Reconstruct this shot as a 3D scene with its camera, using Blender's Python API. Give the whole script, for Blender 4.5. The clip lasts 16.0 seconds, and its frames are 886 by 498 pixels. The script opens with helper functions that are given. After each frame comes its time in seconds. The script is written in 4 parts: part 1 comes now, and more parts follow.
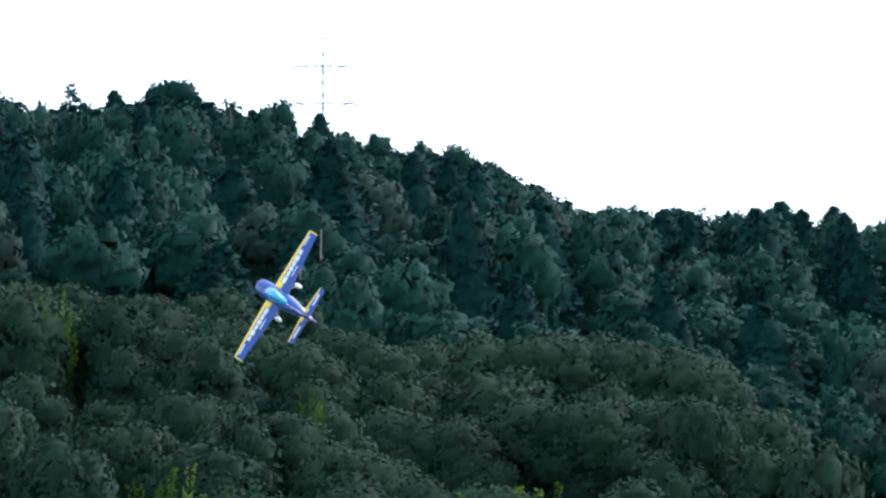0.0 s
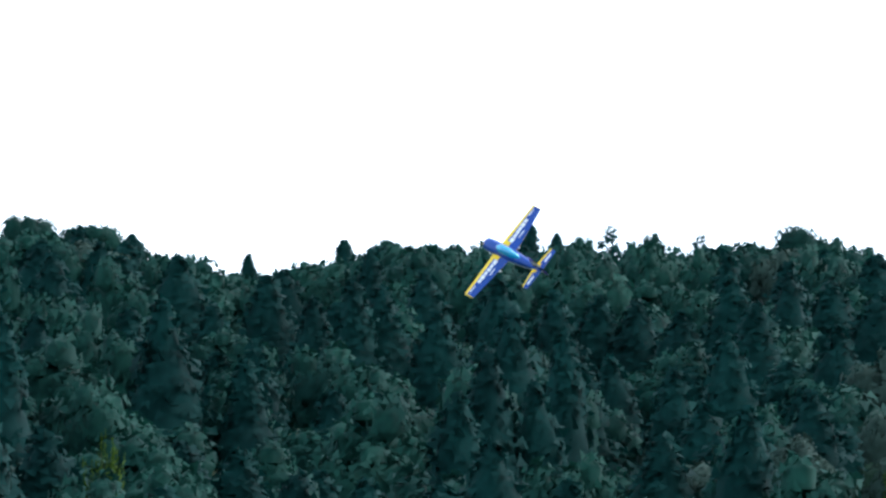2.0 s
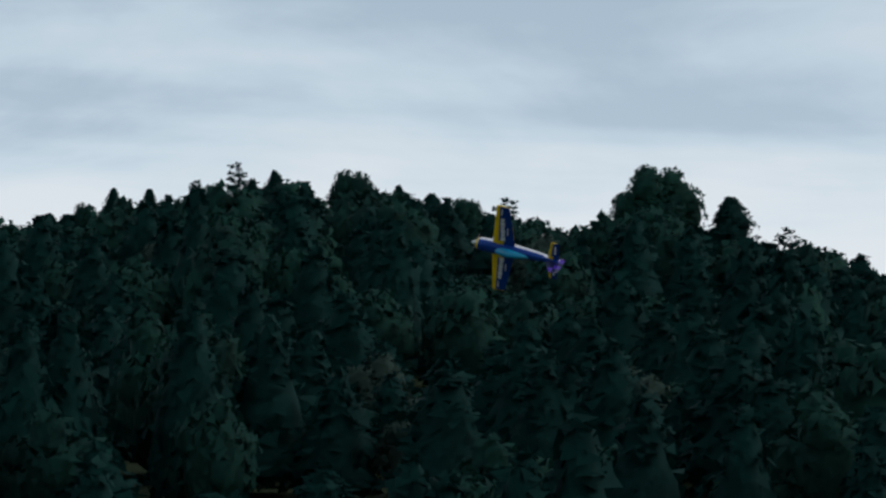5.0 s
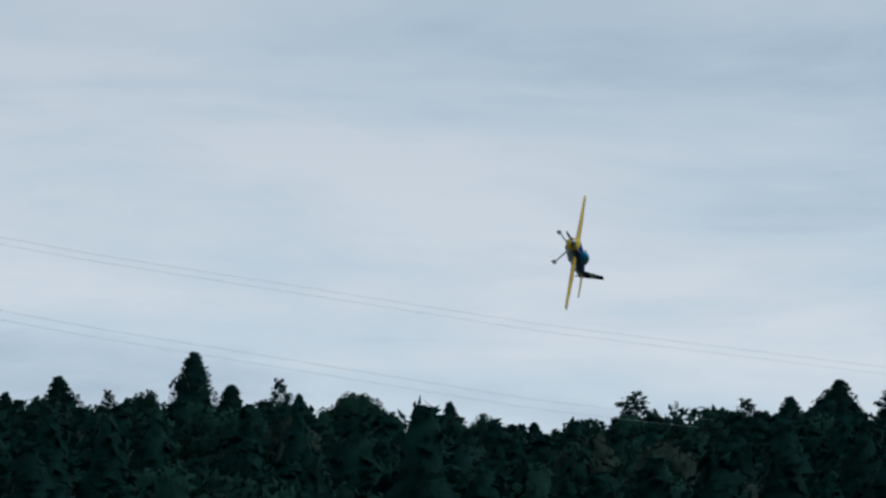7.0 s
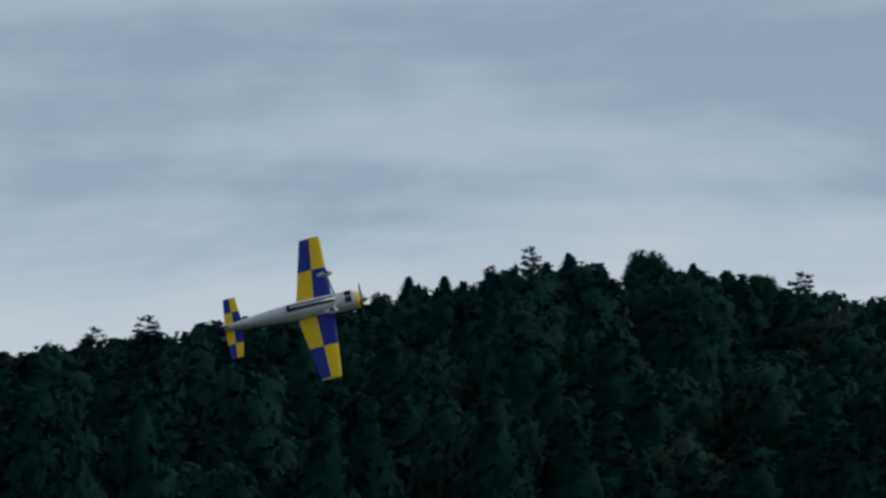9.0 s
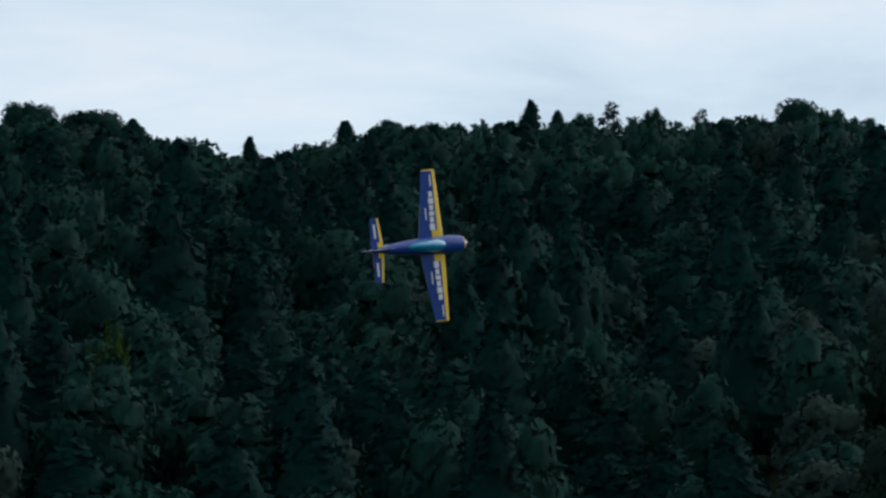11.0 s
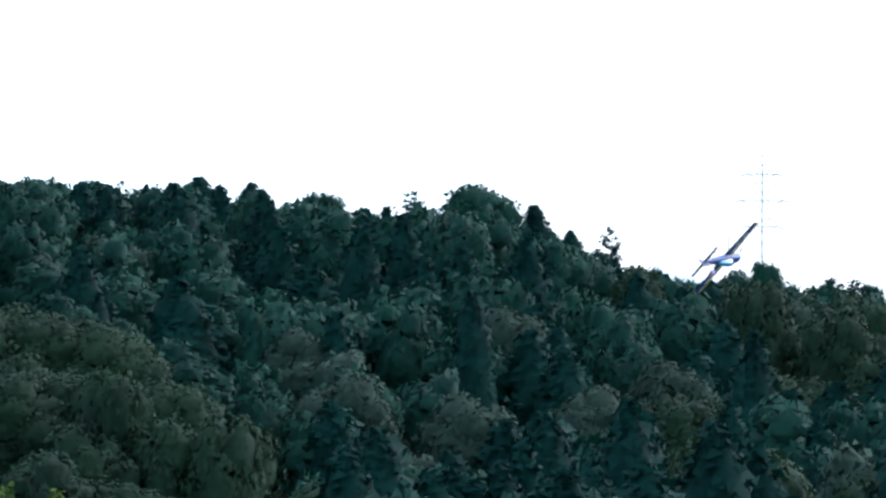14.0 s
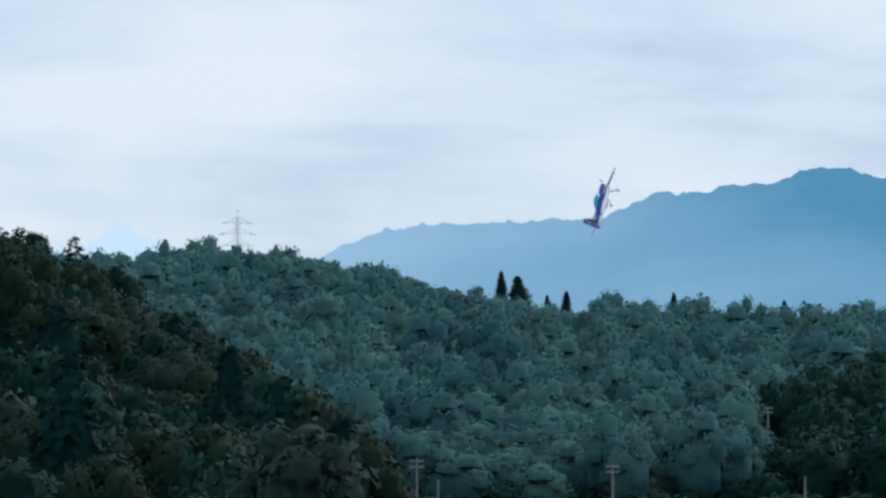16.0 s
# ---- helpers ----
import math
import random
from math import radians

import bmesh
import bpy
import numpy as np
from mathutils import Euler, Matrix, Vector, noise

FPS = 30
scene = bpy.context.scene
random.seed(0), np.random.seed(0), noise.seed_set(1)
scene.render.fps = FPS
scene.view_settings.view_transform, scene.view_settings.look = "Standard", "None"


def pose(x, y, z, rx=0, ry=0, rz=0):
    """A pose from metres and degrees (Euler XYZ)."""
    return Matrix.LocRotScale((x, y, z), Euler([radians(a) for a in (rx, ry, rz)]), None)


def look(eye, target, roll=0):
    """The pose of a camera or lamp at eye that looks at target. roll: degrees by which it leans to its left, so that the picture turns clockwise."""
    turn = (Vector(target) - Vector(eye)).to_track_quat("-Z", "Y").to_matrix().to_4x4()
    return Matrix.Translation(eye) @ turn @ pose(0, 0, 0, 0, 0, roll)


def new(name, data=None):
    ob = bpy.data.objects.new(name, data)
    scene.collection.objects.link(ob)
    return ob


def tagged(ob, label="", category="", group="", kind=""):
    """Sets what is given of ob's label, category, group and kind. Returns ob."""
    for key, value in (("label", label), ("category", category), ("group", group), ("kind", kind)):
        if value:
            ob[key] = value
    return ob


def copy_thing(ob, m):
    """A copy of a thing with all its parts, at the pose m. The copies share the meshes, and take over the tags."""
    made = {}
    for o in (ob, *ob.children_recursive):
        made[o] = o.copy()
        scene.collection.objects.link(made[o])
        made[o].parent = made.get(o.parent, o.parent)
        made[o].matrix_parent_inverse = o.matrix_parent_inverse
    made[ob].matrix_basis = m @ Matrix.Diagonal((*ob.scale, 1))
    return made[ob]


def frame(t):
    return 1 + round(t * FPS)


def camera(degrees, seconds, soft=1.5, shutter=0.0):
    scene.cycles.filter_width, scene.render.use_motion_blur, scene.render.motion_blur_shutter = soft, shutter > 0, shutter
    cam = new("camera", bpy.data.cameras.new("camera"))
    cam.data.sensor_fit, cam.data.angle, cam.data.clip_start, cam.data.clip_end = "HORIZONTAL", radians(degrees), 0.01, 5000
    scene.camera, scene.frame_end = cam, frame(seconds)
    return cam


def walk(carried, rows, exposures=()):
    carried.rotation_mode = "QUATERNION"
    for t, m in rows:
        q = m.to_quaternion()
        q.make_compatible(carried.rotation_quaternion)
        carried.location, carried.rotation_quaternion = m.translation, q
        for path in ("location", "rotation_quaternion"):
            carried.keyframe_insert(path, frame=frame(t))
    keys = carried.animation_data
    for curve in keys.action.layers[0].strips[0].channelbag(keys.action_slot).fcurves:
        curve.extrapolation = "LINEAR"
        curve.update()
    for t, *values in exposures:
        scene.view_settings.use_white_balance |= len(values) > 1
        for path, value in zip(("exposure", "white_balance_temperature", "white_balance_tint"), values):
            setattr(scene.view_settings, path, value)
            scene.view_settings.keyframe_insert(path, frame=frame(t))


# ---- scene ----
EYE = Vector((0.0, 0.0, 1.6))


def aim(pan, tilt, lean):
    """The camera's pose on its tripod: degrees to the right of north, above the horizon, and of lean."""
    p, t = radians(pan), radians(tilt)
    way = Vector((math.sin(p) * math.cos(t), math.cos(p) * math.cos(t), math.sin(t)))
    return look(EYE, EYE + way * 100, -lean)


cam = camera(9.96, 16.0, soft=2.6, shutter=0.05)
walk(cam, [
    (0.0, aim(-3.266, 3.835, 0.37)),
    (0.5, aim(-3.977, 3.886, 0.53)),
    (1.0, aim(-7.033, 4.176, 0.20)),
    (1.5, aim(-10.580, 5.647, 0.09)),
    (2.0, aim(-13.605, 5.710, -0.39)),
    (2.5, aim(-16.268, 5.786, -0.20)),
    (3.0, aim(-18.908, 7.198, -0.06)),
    (3.5, aim(-23.083, 7.393, 0.20)),
    (3.7, aim(-25.191, 7.408, -0.19)),
    (4.0, aim(-28.089, 7.327, -0.61)),
    (4.4, aim(-31.458, 7.023, -0.87)),
    (4.8, aim(-34.462, 6.659, -0.89)),
    (5.1, aim(-36.607, 6.457, -0.84)),
    (5.5, aim(-39.500, 6.425, -0.78)),
    (5.8, aim(-41.814, 6.679, -0.80)),
    (6.0, aim(-43.424, 6.980, -0.85)),
    (6.5, aim(-48.449, 7.337, -0.66)),
    (7.0, aim(-50.761, 7.757, -0.59)),
    (7.5, aim(-51.103, 7.500, -0.31)),
    (8.0, aim(-49.692, 7.582, 0.55)),
    (8.5, aim(-46.585, 7.508, 1.44)),
    (9.0, aim(-39.247, 7.433, 0.80)),
    (9.2, aim(-36.462, 7.205, 0.39)),
    (9.5, aim(-32.336, 6.804, 0.03)),
    (9.9, aim(-26.927, 6.159, 0.05)),
    (10.2, aim(-23.013, 5.636, 0.27)),
    (10.6, aim(-18.092, 4.950, 0.59)),
    (11.0, aim(-13.633, 4.350, 0.66)),
    (11.3, aim(-10.674, 4.004, 0.37)),
    (11.5, aim(-8.883, 3.823, 0.01)),
    (12.0, aim(-4.832, 3.079, -0.23)),
    (12.5, aim(-1.562, 2.867, -0.09)),
    (13.0, aim(-0.000, 2.416, -0.12)),
    (13.5, aim(2.042, 3.140, -0.25)),
    (14.0, aim(3.308, 3.547, -0.42)),
    (14.5, aim(5.872, 3.343, -0.03)),
    (15.0, aim(8.743, 2.938, 0.06)),
    (15.5, aim(10.737, 2.546, 0.07)),
    (16.0, aim(12.718, 2.996, -0.01)),
], exposures=[
    (0.0, 1.85, 5650, 10), (1.0, 2.0, 5650, 10), (2.0, 1.85, 5650, 10), (2.5, 1.05, 5650, 10), (3.0, 0.2, 5900, 10), (3.5, -0.2, 6100, 10), (6.0, -0.12, 6050, 10), (6.5, -0.22, 5950, 10),
    (7.0, -0.32, 5900, 10), (7.5, -0.46, 5850, 10), (8.0, -0.58, 5850, 10), (8.5, -0.62, 5850, 10), (9.0, -0.60, 5800, 10), (9.2, -0.55, 5800, 10), (11.3, 0.2, 5850, 10), (11.5, 0.55, 5800, 10),
    (12.0, 1.25, 5700, 10), (12.5, 1.5, 5650, 10), (13.0, 1.75, 5650, 10), (13.5, 2.08, 5650, 10), (14.0, 1.7, 5650, 10), (14.5, 1.15, 5650, 10), (15.0, 0.9, 5650, 10), (15.5, 0.73, 5650, 10), (16.0, 0.64, 5650, 10)])

# ---- world and sun: a bright overcast sky ----
world = bpy.data.worlds.new("overcast_sky")
scene.world = world
world.use_nodes = True
SUN_ELEVATION, SUN_TURN = radians(42), radians(50)


def build_sky():
    nt = world.node_tree
    nt.nodes.clear()
    n = nt.nodes.new
    out, back = n("ShaderNodeOutputWorld"), n("ShaderNodeBackground")
    sky = n("ShaderNodeTexSky")
    sky.sky_type = "NISHITA"
    sky.sun_disc = False
    sky.sun_elevation, sky.sun_rotation = SUN_ELEVATION, SUN_TURN
    sky.air_density, sky.dust_density = 1.0, 2.0
    dim = n("ShaderNodeMix")
    dim.data_type, dim.blend_type = "RGBA", "MULTIPLY"
    dim.inputs[0].default_value = 1.0
    nt.links.new(sky.outputs[0], dim.inputs[6])
    dim.inputs[7].default_value = (0.115, 0.115, 0.115, 1)
    coord = n("ShaderNodeTexCoord")

    def layer(scale, turn, size, detail, rough, bend):
        """One noise over the sky, drawn out along the horizon."""
        stretch, tex = n("ShaderNodeMapping"), n("ShaderNodeTexNoise")
        stretch.inputs["Scale"].default_value, stretch.inputs["Rotation"].default_value = scale, turn
        tex.inputs["Scale"].default_value, tex.inputs["Detail"].default_value = size, detail
        tex.inputs["Roughness"].default_value, tex.inputs["Distortion"].default_value = rough, bend
        nt.links.new(coord.outputs["Generated"], stretch.inputs[0])
        nt.links.new(stretch.outputs[0], tex.inputs["Vector"])
        return tex.outputs[0]

    def blend(a, b, f):
        m = n("ShaderNodeMix")
        m.data_type = "FLOAT"
        m.inputs[0].default_value = f
        nt.links.new(a, m.inputs[2])
        nt.links.new(b, m.inputs[3])
        return m.outputs[0]

    # long low bands, and the ragged lumps of a broken deck
    bands = layer((1.6, 1.6, 15.0), (0.05, -0.05, 0.3), 2.0, 4.0, 0.55, 0.6)
    lumps = layer((2.6, 2.6, 9.0), (0.03, 0.04, 1.1), 3.4, 6.0, 0.58, 0.35)
    ramp = n("ShaderNodeValToRGB")
    e = ramp.color_ramp.elements
    e[0].position, e[0].color = 0.39, (0.605, 0.705, 0.77, 1)
    e[1].position, e[1].color = 0.59, (0.97, 0.985, 0.965, 1)
    mid = ramp.color_ramp.elements.new(0.48)
    mid.color = (0.79, 0.88, 0.91, 1)
    nt.links.new(blend(bands, lumps, 0.5), ramp.inputs[0])
    mix = n("ShaderNodeMix")
    mix.data_type = "RGBA"
    mix.inputs[0].default_value = 0.9
    nt.links.new(dim.outputs[2], mix.inputs[6])
    nt.links.new(ramp.outputs[0], mix.inputs[7])
    # the cloud deck is thin and bright low down, thick and grey overhead
    split, lift = n("ShaderNodeSeparateXYZ"), n("ShaderNodeMapRange")
    nt.links.new(coord.outputs["Generated"], split.inputs[0])
    nt.links.new(split.outputs[2], lift.inputs[0])
    lift.inputs[1].default_value, lift.inputs[2].default_value = 0.10, 0.55
    lift.inputs[3].default_value, lift.inputs[4].default_value = 1.0, 0.62
    lift.interpolation_type = "SMOOTHSTEP"
    deck = n("ShaderNodeVectorMath")
    deck.operation = "SCALE"
    # and a little greyer a few degrees above the hills
    pale, tone = n("ShaderNodeMapRange"), n("ShaderNodeMix")
    nt.links.new(split.outputs[2], pale.inputs[0])
    pale.inputs[1].default_value, pale.inputs[2].default_value = 0.09, 0.19
    tone.data_type, tone.blend_type = "RGBA", "MULTIPLY"
    tone.inputs[7].default_value = (0.76, 0.80, 0.84, 1)
    nt.links.new(pale.outputs[0], tone.inputs[0])
    nt.links.new(mix.outputs[2], tone.inputs[6])
    # the deck is thicker, and so dimmer, towards the east
    east, thick = n("ShaderNodeMapRange"), n("ShaderNodeMath")
    nt.links.new(split.outputs[0], east.inputs[0])
    east.inputs[1].default_value, east.inputs[2].default_value = -0.05, 0.13
    east.inputs[3].default_value, east.inputs[4].default_value = 1.0, 0.57
    east.interpolation_type = "SMOOTHSTEP"
    thick.operation = "MULTIPLY"
    nt.links.new(lift.outputs[0], thick.inputs[0])
    nt.links.new(east.outputs[0], thick.inputs[1])
    nt.links.new(tone.outputs[2], deck.inputs[0])
    nt.links.new(thick.outputs[0], deck.inputs[3])
    nt.links.new(deck.outputs[0], back.inputs[0])
    back.inputs[1].default_value = 0.98
    nt.links.new(back.outputs[0], out.inputs[0])


build_sky()
sun_data = bpy.data.lights.new("sun", "SUN")
sun_data.energy, sun_data.angle, sun_data.color = 1.8, radians(70), (1.0, 0.97, 0.92)
sun = new("sun", sun_data)
sun.matrix_basis = look((0, 0, 50), Vector((0, 0, 50)) + Vector((-0.569, -0.478, -0.669)) * 40)


# ---- materials ----
def material(name, colour, rough=0.6, metal=0.0, spots=None, scale=3.0, bump=0.0, fine=40.0, coat=0.0, specular=0.4, by_object=0.0, through_light=0.0, rooted=False):
    """A principled material whose colour drifts between colour and spots at two scales, with a fine relief."""
    m = bpy.data.materials.new(name)
    m.use_nodes = True
    nt = m.node_tree
    p = nt.nodes["Principled BSDF"]
    p.inputs["Roughness"].default_value, p.inputs["Metallic"].default_value = rough, metal
    p.inputs["Coat Weight"].default_value, p.inputs["Specular IOR Level"].default_value = coat, specular
    p.inputs["Coat Roughness"].default_value = 0.12
    spots = spots or tuple(c * 0.8 for c in colour)
    # what stays in one place takes its pattern at world size
    where = nt.nodes.new("ShaderNodeNewGeometry").outputs["Position"] if rooted else nt.nodes.new("ShaderNodeTexCoord").outputs["Object"]
    a, b = nt.nodes.new("ShaderNodeTexNoise"), nt.nodes.new("ShaderNodeTexNoise")
    for tex, s in ((a, scale), (b, fine)):
        tex.inputs["Scale"].default_value, tex.inputs["Detail"].default_value = s, 4.0
        nt.links.new(where, tex.inputs["Vector"])
    add = nt.nodes.new("ShaderNodeMath")
    add.operation = "MULTIPLY_ADD"
    nt.links.new(b.outputs[0], add.inputs[0])
    add.inputs[1].default_value = 0.45 if rooted else 0.30
    nt.links.new(a.outputs[0], add.inputs[2])
    drift = add.outputs[0]
    if by_object:
        info, more = nt.nodes.new("ShaderNodeObjectInfo"), nt.nodes.new("ShaderNodeMath")
        more.operation = "MULTIPLY_ADD"
        nt.links.new(info.outputs["Random"], more.inputs[0])
        more.inputs[1].default_value = by_object
        nt.links.new(drift, more.inputs[2])
        drift = more.outputs[0]
    ramp = nt.nodes.new("ShaderNodeValToRGB")
    e = ramp.color_ramp.elements
    low = 0.57 if rooted else 0.40
    e[0].position, e[0].color = low, (*spots, 1)
    e[1].position, e[1].color = min(1.0, low + 0.38 - 0.11 * rooted + by_object), (*colour, 1)
    nt.links.new(drift, ramp.inputs[0])
    nt.links.new(ramp.outputs[0], p.inputs["Base Color"])
    if bump:
        bp = nt.nodes.new("ShaderNodeBump")
        bp.inputs["Strength"].default_value = bump
        nt.links.new(b.outputs[0], bp.inputs["Height"])
        nt.links.new(bp.outputs[0], p.inputs["Normal"])
    if through_light:
        # leaves let part of the light through
        thin, blend = nt.nodes.new("ShaderNodeBsdfTranslucent"), nt.nodes.new("ShaderNodeMixShader")
        blend.inputs[0].default_value = through_light
        nt.links.new(ramp.outputs[0], thin.inputs[0])
        nt.links.new(p.outputs[0], blend.inputs[1])
        nt.links.new(thin.outputs[0], blend.inputs[2])
        nt.links.new(blend.outputs[0], nt.nodes["Material Output"].inputs[0])
    return m


BLUE = material("blue_film", (0.004, 0.050, 0.29), 0.45, spots=(0.003, 0.043, 0.25), scale=2, coat=0.35, specular=0.15)
YELLOW = material("yellow_film", (0.84, 0.57, 0.003), 0.45, spots=(0.79, 0.53, 0.003), scale=2, coat=0.35, specular=0.15)
WHITE = material("white_film", (0.82, 0.83, 0.84), 0.45, spots=(0.76, 0.77, 0.79), scale=2, coat=0.35, specular=0.15)
SILVER = material("silver_white_film", (0.74, 0.75, 0.78), 0.45, spots=(0.64, 0.65, 0.69), scale=3, coat=0.35, specular=0.15)
INDIGO = material("indigo_film", (0.016, 0.034, 0.28), 0.45, spots=(0.013, 0.028, 0.24), scale=2, coat=0.35, specular=0.15)
PURPLE = material("violet_film", (0.075, 0.03, 0.36), 0.45, spots=(0.06, 0.025, 0.30), scale=2, coat=0.35, specular=0.15)
NAVY = material("navy_film", (0.010, 0.014, 0.075), 0.45, spots=(0.008, 0.01, 0.06), scale=2, coat=0.35, specular=0.15)
TEAL = material("tinted_canopy", (0.012, 0.32, 0.55), 0.14, spots=(0.008, 0.22, 0.46), scale=5, coat=0.6)
DARK = material("dark_opening", (0.012, 0.012, 0.014), 0.7)
RUBBER = material("black_rubber", (0.02, 0.02, 0.02), 0.8)
METAL = material("bare_aluminium", (0.60, 0.61, 0.63), 0.35, 0.9, spots=(0.5, 0.51, 0.53))
CARBON = material("black_propeller", (0.02, 0.02, 0.022), 0.4)
STEEL = material("galvanised_steel", (0.40, 0.42, 0.44), 0.6, 0.3, spots=(0.30, 0.32, 0.34), scale=0.6)
# steel of the two farthest towers, its colour lightened to imitate haze
HAZED_STEEL = material("haze_lightened_steel", (0.55, 0.57, 0.59), 0.6, 0.0, spots=(0.49, 0.51, 0.53), scale=0.6)
# a darker grey for the tower behind the wooded crest
DULL_STEEL = material("dark_grey_steel", (0.27, 0.28, 0.29), 0.7, 0.0, spots=(0.22, 0.23, 0.24), scale=0.6)
CERAMIC = material("grey_insulator", (0.20, 0.21, 0.22), 0.4)
CONCRETE = material("pole_concrete", (0.27, 0.265, 0.25), 0.85, spots=(0.20, 0.195, 0.18), scale=1.0)
BARK = material("grey_brown_bark", (0.17, 0.145, 0.12), 0.9, spots=(0.09, 0.075, 0.06), scale=1.2, bump=0.5, fine=12)
PALE_BARK = material("pale_bark", (0.30, 0.29, 0.26), 0.9, spots=(0.18, 0.17, 0.15), scale=1.2, bump=0.4, fine=12)
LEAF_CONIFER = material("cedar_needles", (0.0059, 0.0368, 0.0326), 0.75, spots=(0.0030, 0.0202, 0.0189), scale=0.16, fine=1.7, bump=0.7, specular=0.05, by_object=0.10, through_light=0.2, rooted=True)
LEAF_ROUND = material("evergreen_oak_leaves", (0.0126, 0.0549, 0.0398), 0.7, spots=(0.0057, 0.0292, 0.0240), scale=0.14, fine=1.7, bump=0.7, specular=0.05, by_object=0.10, through_light=0.2, rooted=True)
LEAF_HUMP = material("broadleaf_canopy", (0.0193, 0.0453, 0.0253), 0.7, spots=(0.0086, 0.0235, 0.0156), scale=0.12, fine=1.7, bump=0.7, specular=0.05, by_object=0.12, through_light=0.2, rooted=True)
LEAF_GREY = material("fading_grey_brown_leaves", (0.0325, 0.0597, 0.0472), 0.75, spots=(0.0160, 0.0335, 0.0278), scale=0.3, fine=1.7, bump=0.7, specular=0.05, by_object=0.1, through_light=0.2, rooted=True)
LEAF_YELLOW = material("yellow_green_leaves", (0.0716, 0.1278, 0.0132), 0.7, spots=(0.0296, 0.0586, 0.0100), scale=0.4, fine=1.7, bump=0.7, specular=0.05, through_light=0.2, rooted=True)
LEAF_GOLD = material("golden_autumn_leaves", (0.1755, 0.1302, 0.0098), 0.7, spots=(0.0704, 0.0679, 0.0074), scale=0.4, fine=1.7, bump=0.7, specular=0.05, through_light=0.2, rooted=True)
# aerial haze put into the colour: paler and bluer than the near leaves
LEAF_FAR_HAZED = material("haze_tinted_canopy", (0.0791, 0.1718, 0.1541), 0.85, spots=(0.0395, 0.1101, 0.1276), scale=0.045, fine=0.5, bump=0.7, specular=0.05, through_light=0.2, rooted=True)
GROUND = material("grass_and_forest_soil", (0.030, 0.046, 0.020), 0.95, spots=(0.014, 0.020, 0.010), scale=0.05, fine=1.0, bump=0.3, specular=0.1)


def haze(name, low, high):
    """A plain glowing backdrop material for mountains, kilometres of hazy air painted into it."""
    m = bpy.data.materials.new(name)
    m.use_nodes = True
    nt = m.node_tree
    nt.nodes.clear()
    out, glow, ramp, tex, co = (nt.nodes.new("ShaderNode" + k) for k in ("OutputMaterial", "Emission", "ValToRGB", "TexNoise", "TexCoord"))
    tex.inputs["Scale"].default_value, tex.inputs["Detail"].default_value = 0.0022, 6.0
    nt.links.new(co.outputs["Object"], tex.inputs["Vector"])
    # the painted haze thickens towards the west
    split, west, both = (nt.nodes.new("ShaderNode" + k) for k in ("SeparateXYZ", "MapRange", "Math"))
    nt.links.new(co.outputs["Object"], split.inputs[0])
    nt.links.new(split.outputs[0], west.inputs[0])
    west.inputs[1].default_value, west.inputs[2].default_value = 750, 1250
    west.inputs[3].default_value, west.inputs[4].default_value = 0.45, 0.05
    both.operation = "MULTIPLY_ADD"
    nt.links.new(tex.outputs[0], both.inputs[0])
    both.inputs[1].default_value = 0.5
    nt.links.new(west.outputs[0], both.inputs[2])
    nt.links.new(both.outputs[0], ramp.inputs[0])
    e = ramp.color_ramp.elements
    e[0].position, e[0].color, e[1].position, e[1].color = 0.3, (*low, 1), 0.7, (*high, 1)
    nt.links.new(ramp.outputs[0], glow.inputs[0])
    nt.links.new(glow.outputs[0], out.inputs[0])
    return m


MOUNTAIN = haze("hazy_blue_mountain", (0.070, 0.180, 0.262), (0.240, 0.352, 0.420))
FAR_MOUNTAIN = haze("hazy_pale_mountain", (0.38, 0.47, 0.53), (0.41, 0.50, 0.56))


# ---- mesh helpers ----
def part(name, bm, mats, parent, label="", smooth=False):
    """One bmesh as one mesh object under a thing or a part."""
    me = bpy.data.meshes.new(name)
    bmesh.ops.recalc_face_normals(bm, faces=bm.faces)
    bm.to_mesh(me)
    bm.free()
    for m in (mats if isinstance(mats, (list, tuple)) else [mats]):
        me.materials.append(m)
    if smooth:
        me.polygons.foreach_set("use_smooth", [True] * len(me.polygons))
    ob = new(name, me)
    if parent:
        ob.parent = parent
    if label:
        tagged(ob, label)
    return ob


def block(bm, x0, x1, y0, y1, z0, z1, mat=0):
    v = [bm.verts.new((x, y, z)) for x in (x0, x1) for y in (y0, y1) for z in (z0, z1)]
    for q in ((0, 1, 3, 2), (4, 6, 7, 5), (0, 4, 5, 1), (2, 3, 7, 6), (0, 2, 6, 4), (1, 5, 7, 3)):
        bm.faces.new([v[i] for i in q]).material_index = mat


def beam(bm, a, b, r0, r1=None, sides=4, mat=0):
    """A straight tapered bar from a to b."""
    a, b = Vector(a), Vector(b)
    r1 = r0 if r1 is None else r1
    turn = (b - a).to_track_quat("Z", "Y").to_matrix()
    rings = []
    for c, r in ((a, r0), (b, r1)):
        rings.append([bm.verts.new(c + turn @ Vector((r * math.cos(k), r * math.sin(k), 0))) for k in (2 * math.pi * (i + 0.5) / sides for i in range(sides))])
    for i in range(sides):
        j = (i + 1) % sides
        bm.faces.new((rings[0][i], rings[0][j], rings[1][j], rings[1][i])).material_index = mat
    for ring in rings:
        bm.faces.new(ring).material_index = mat


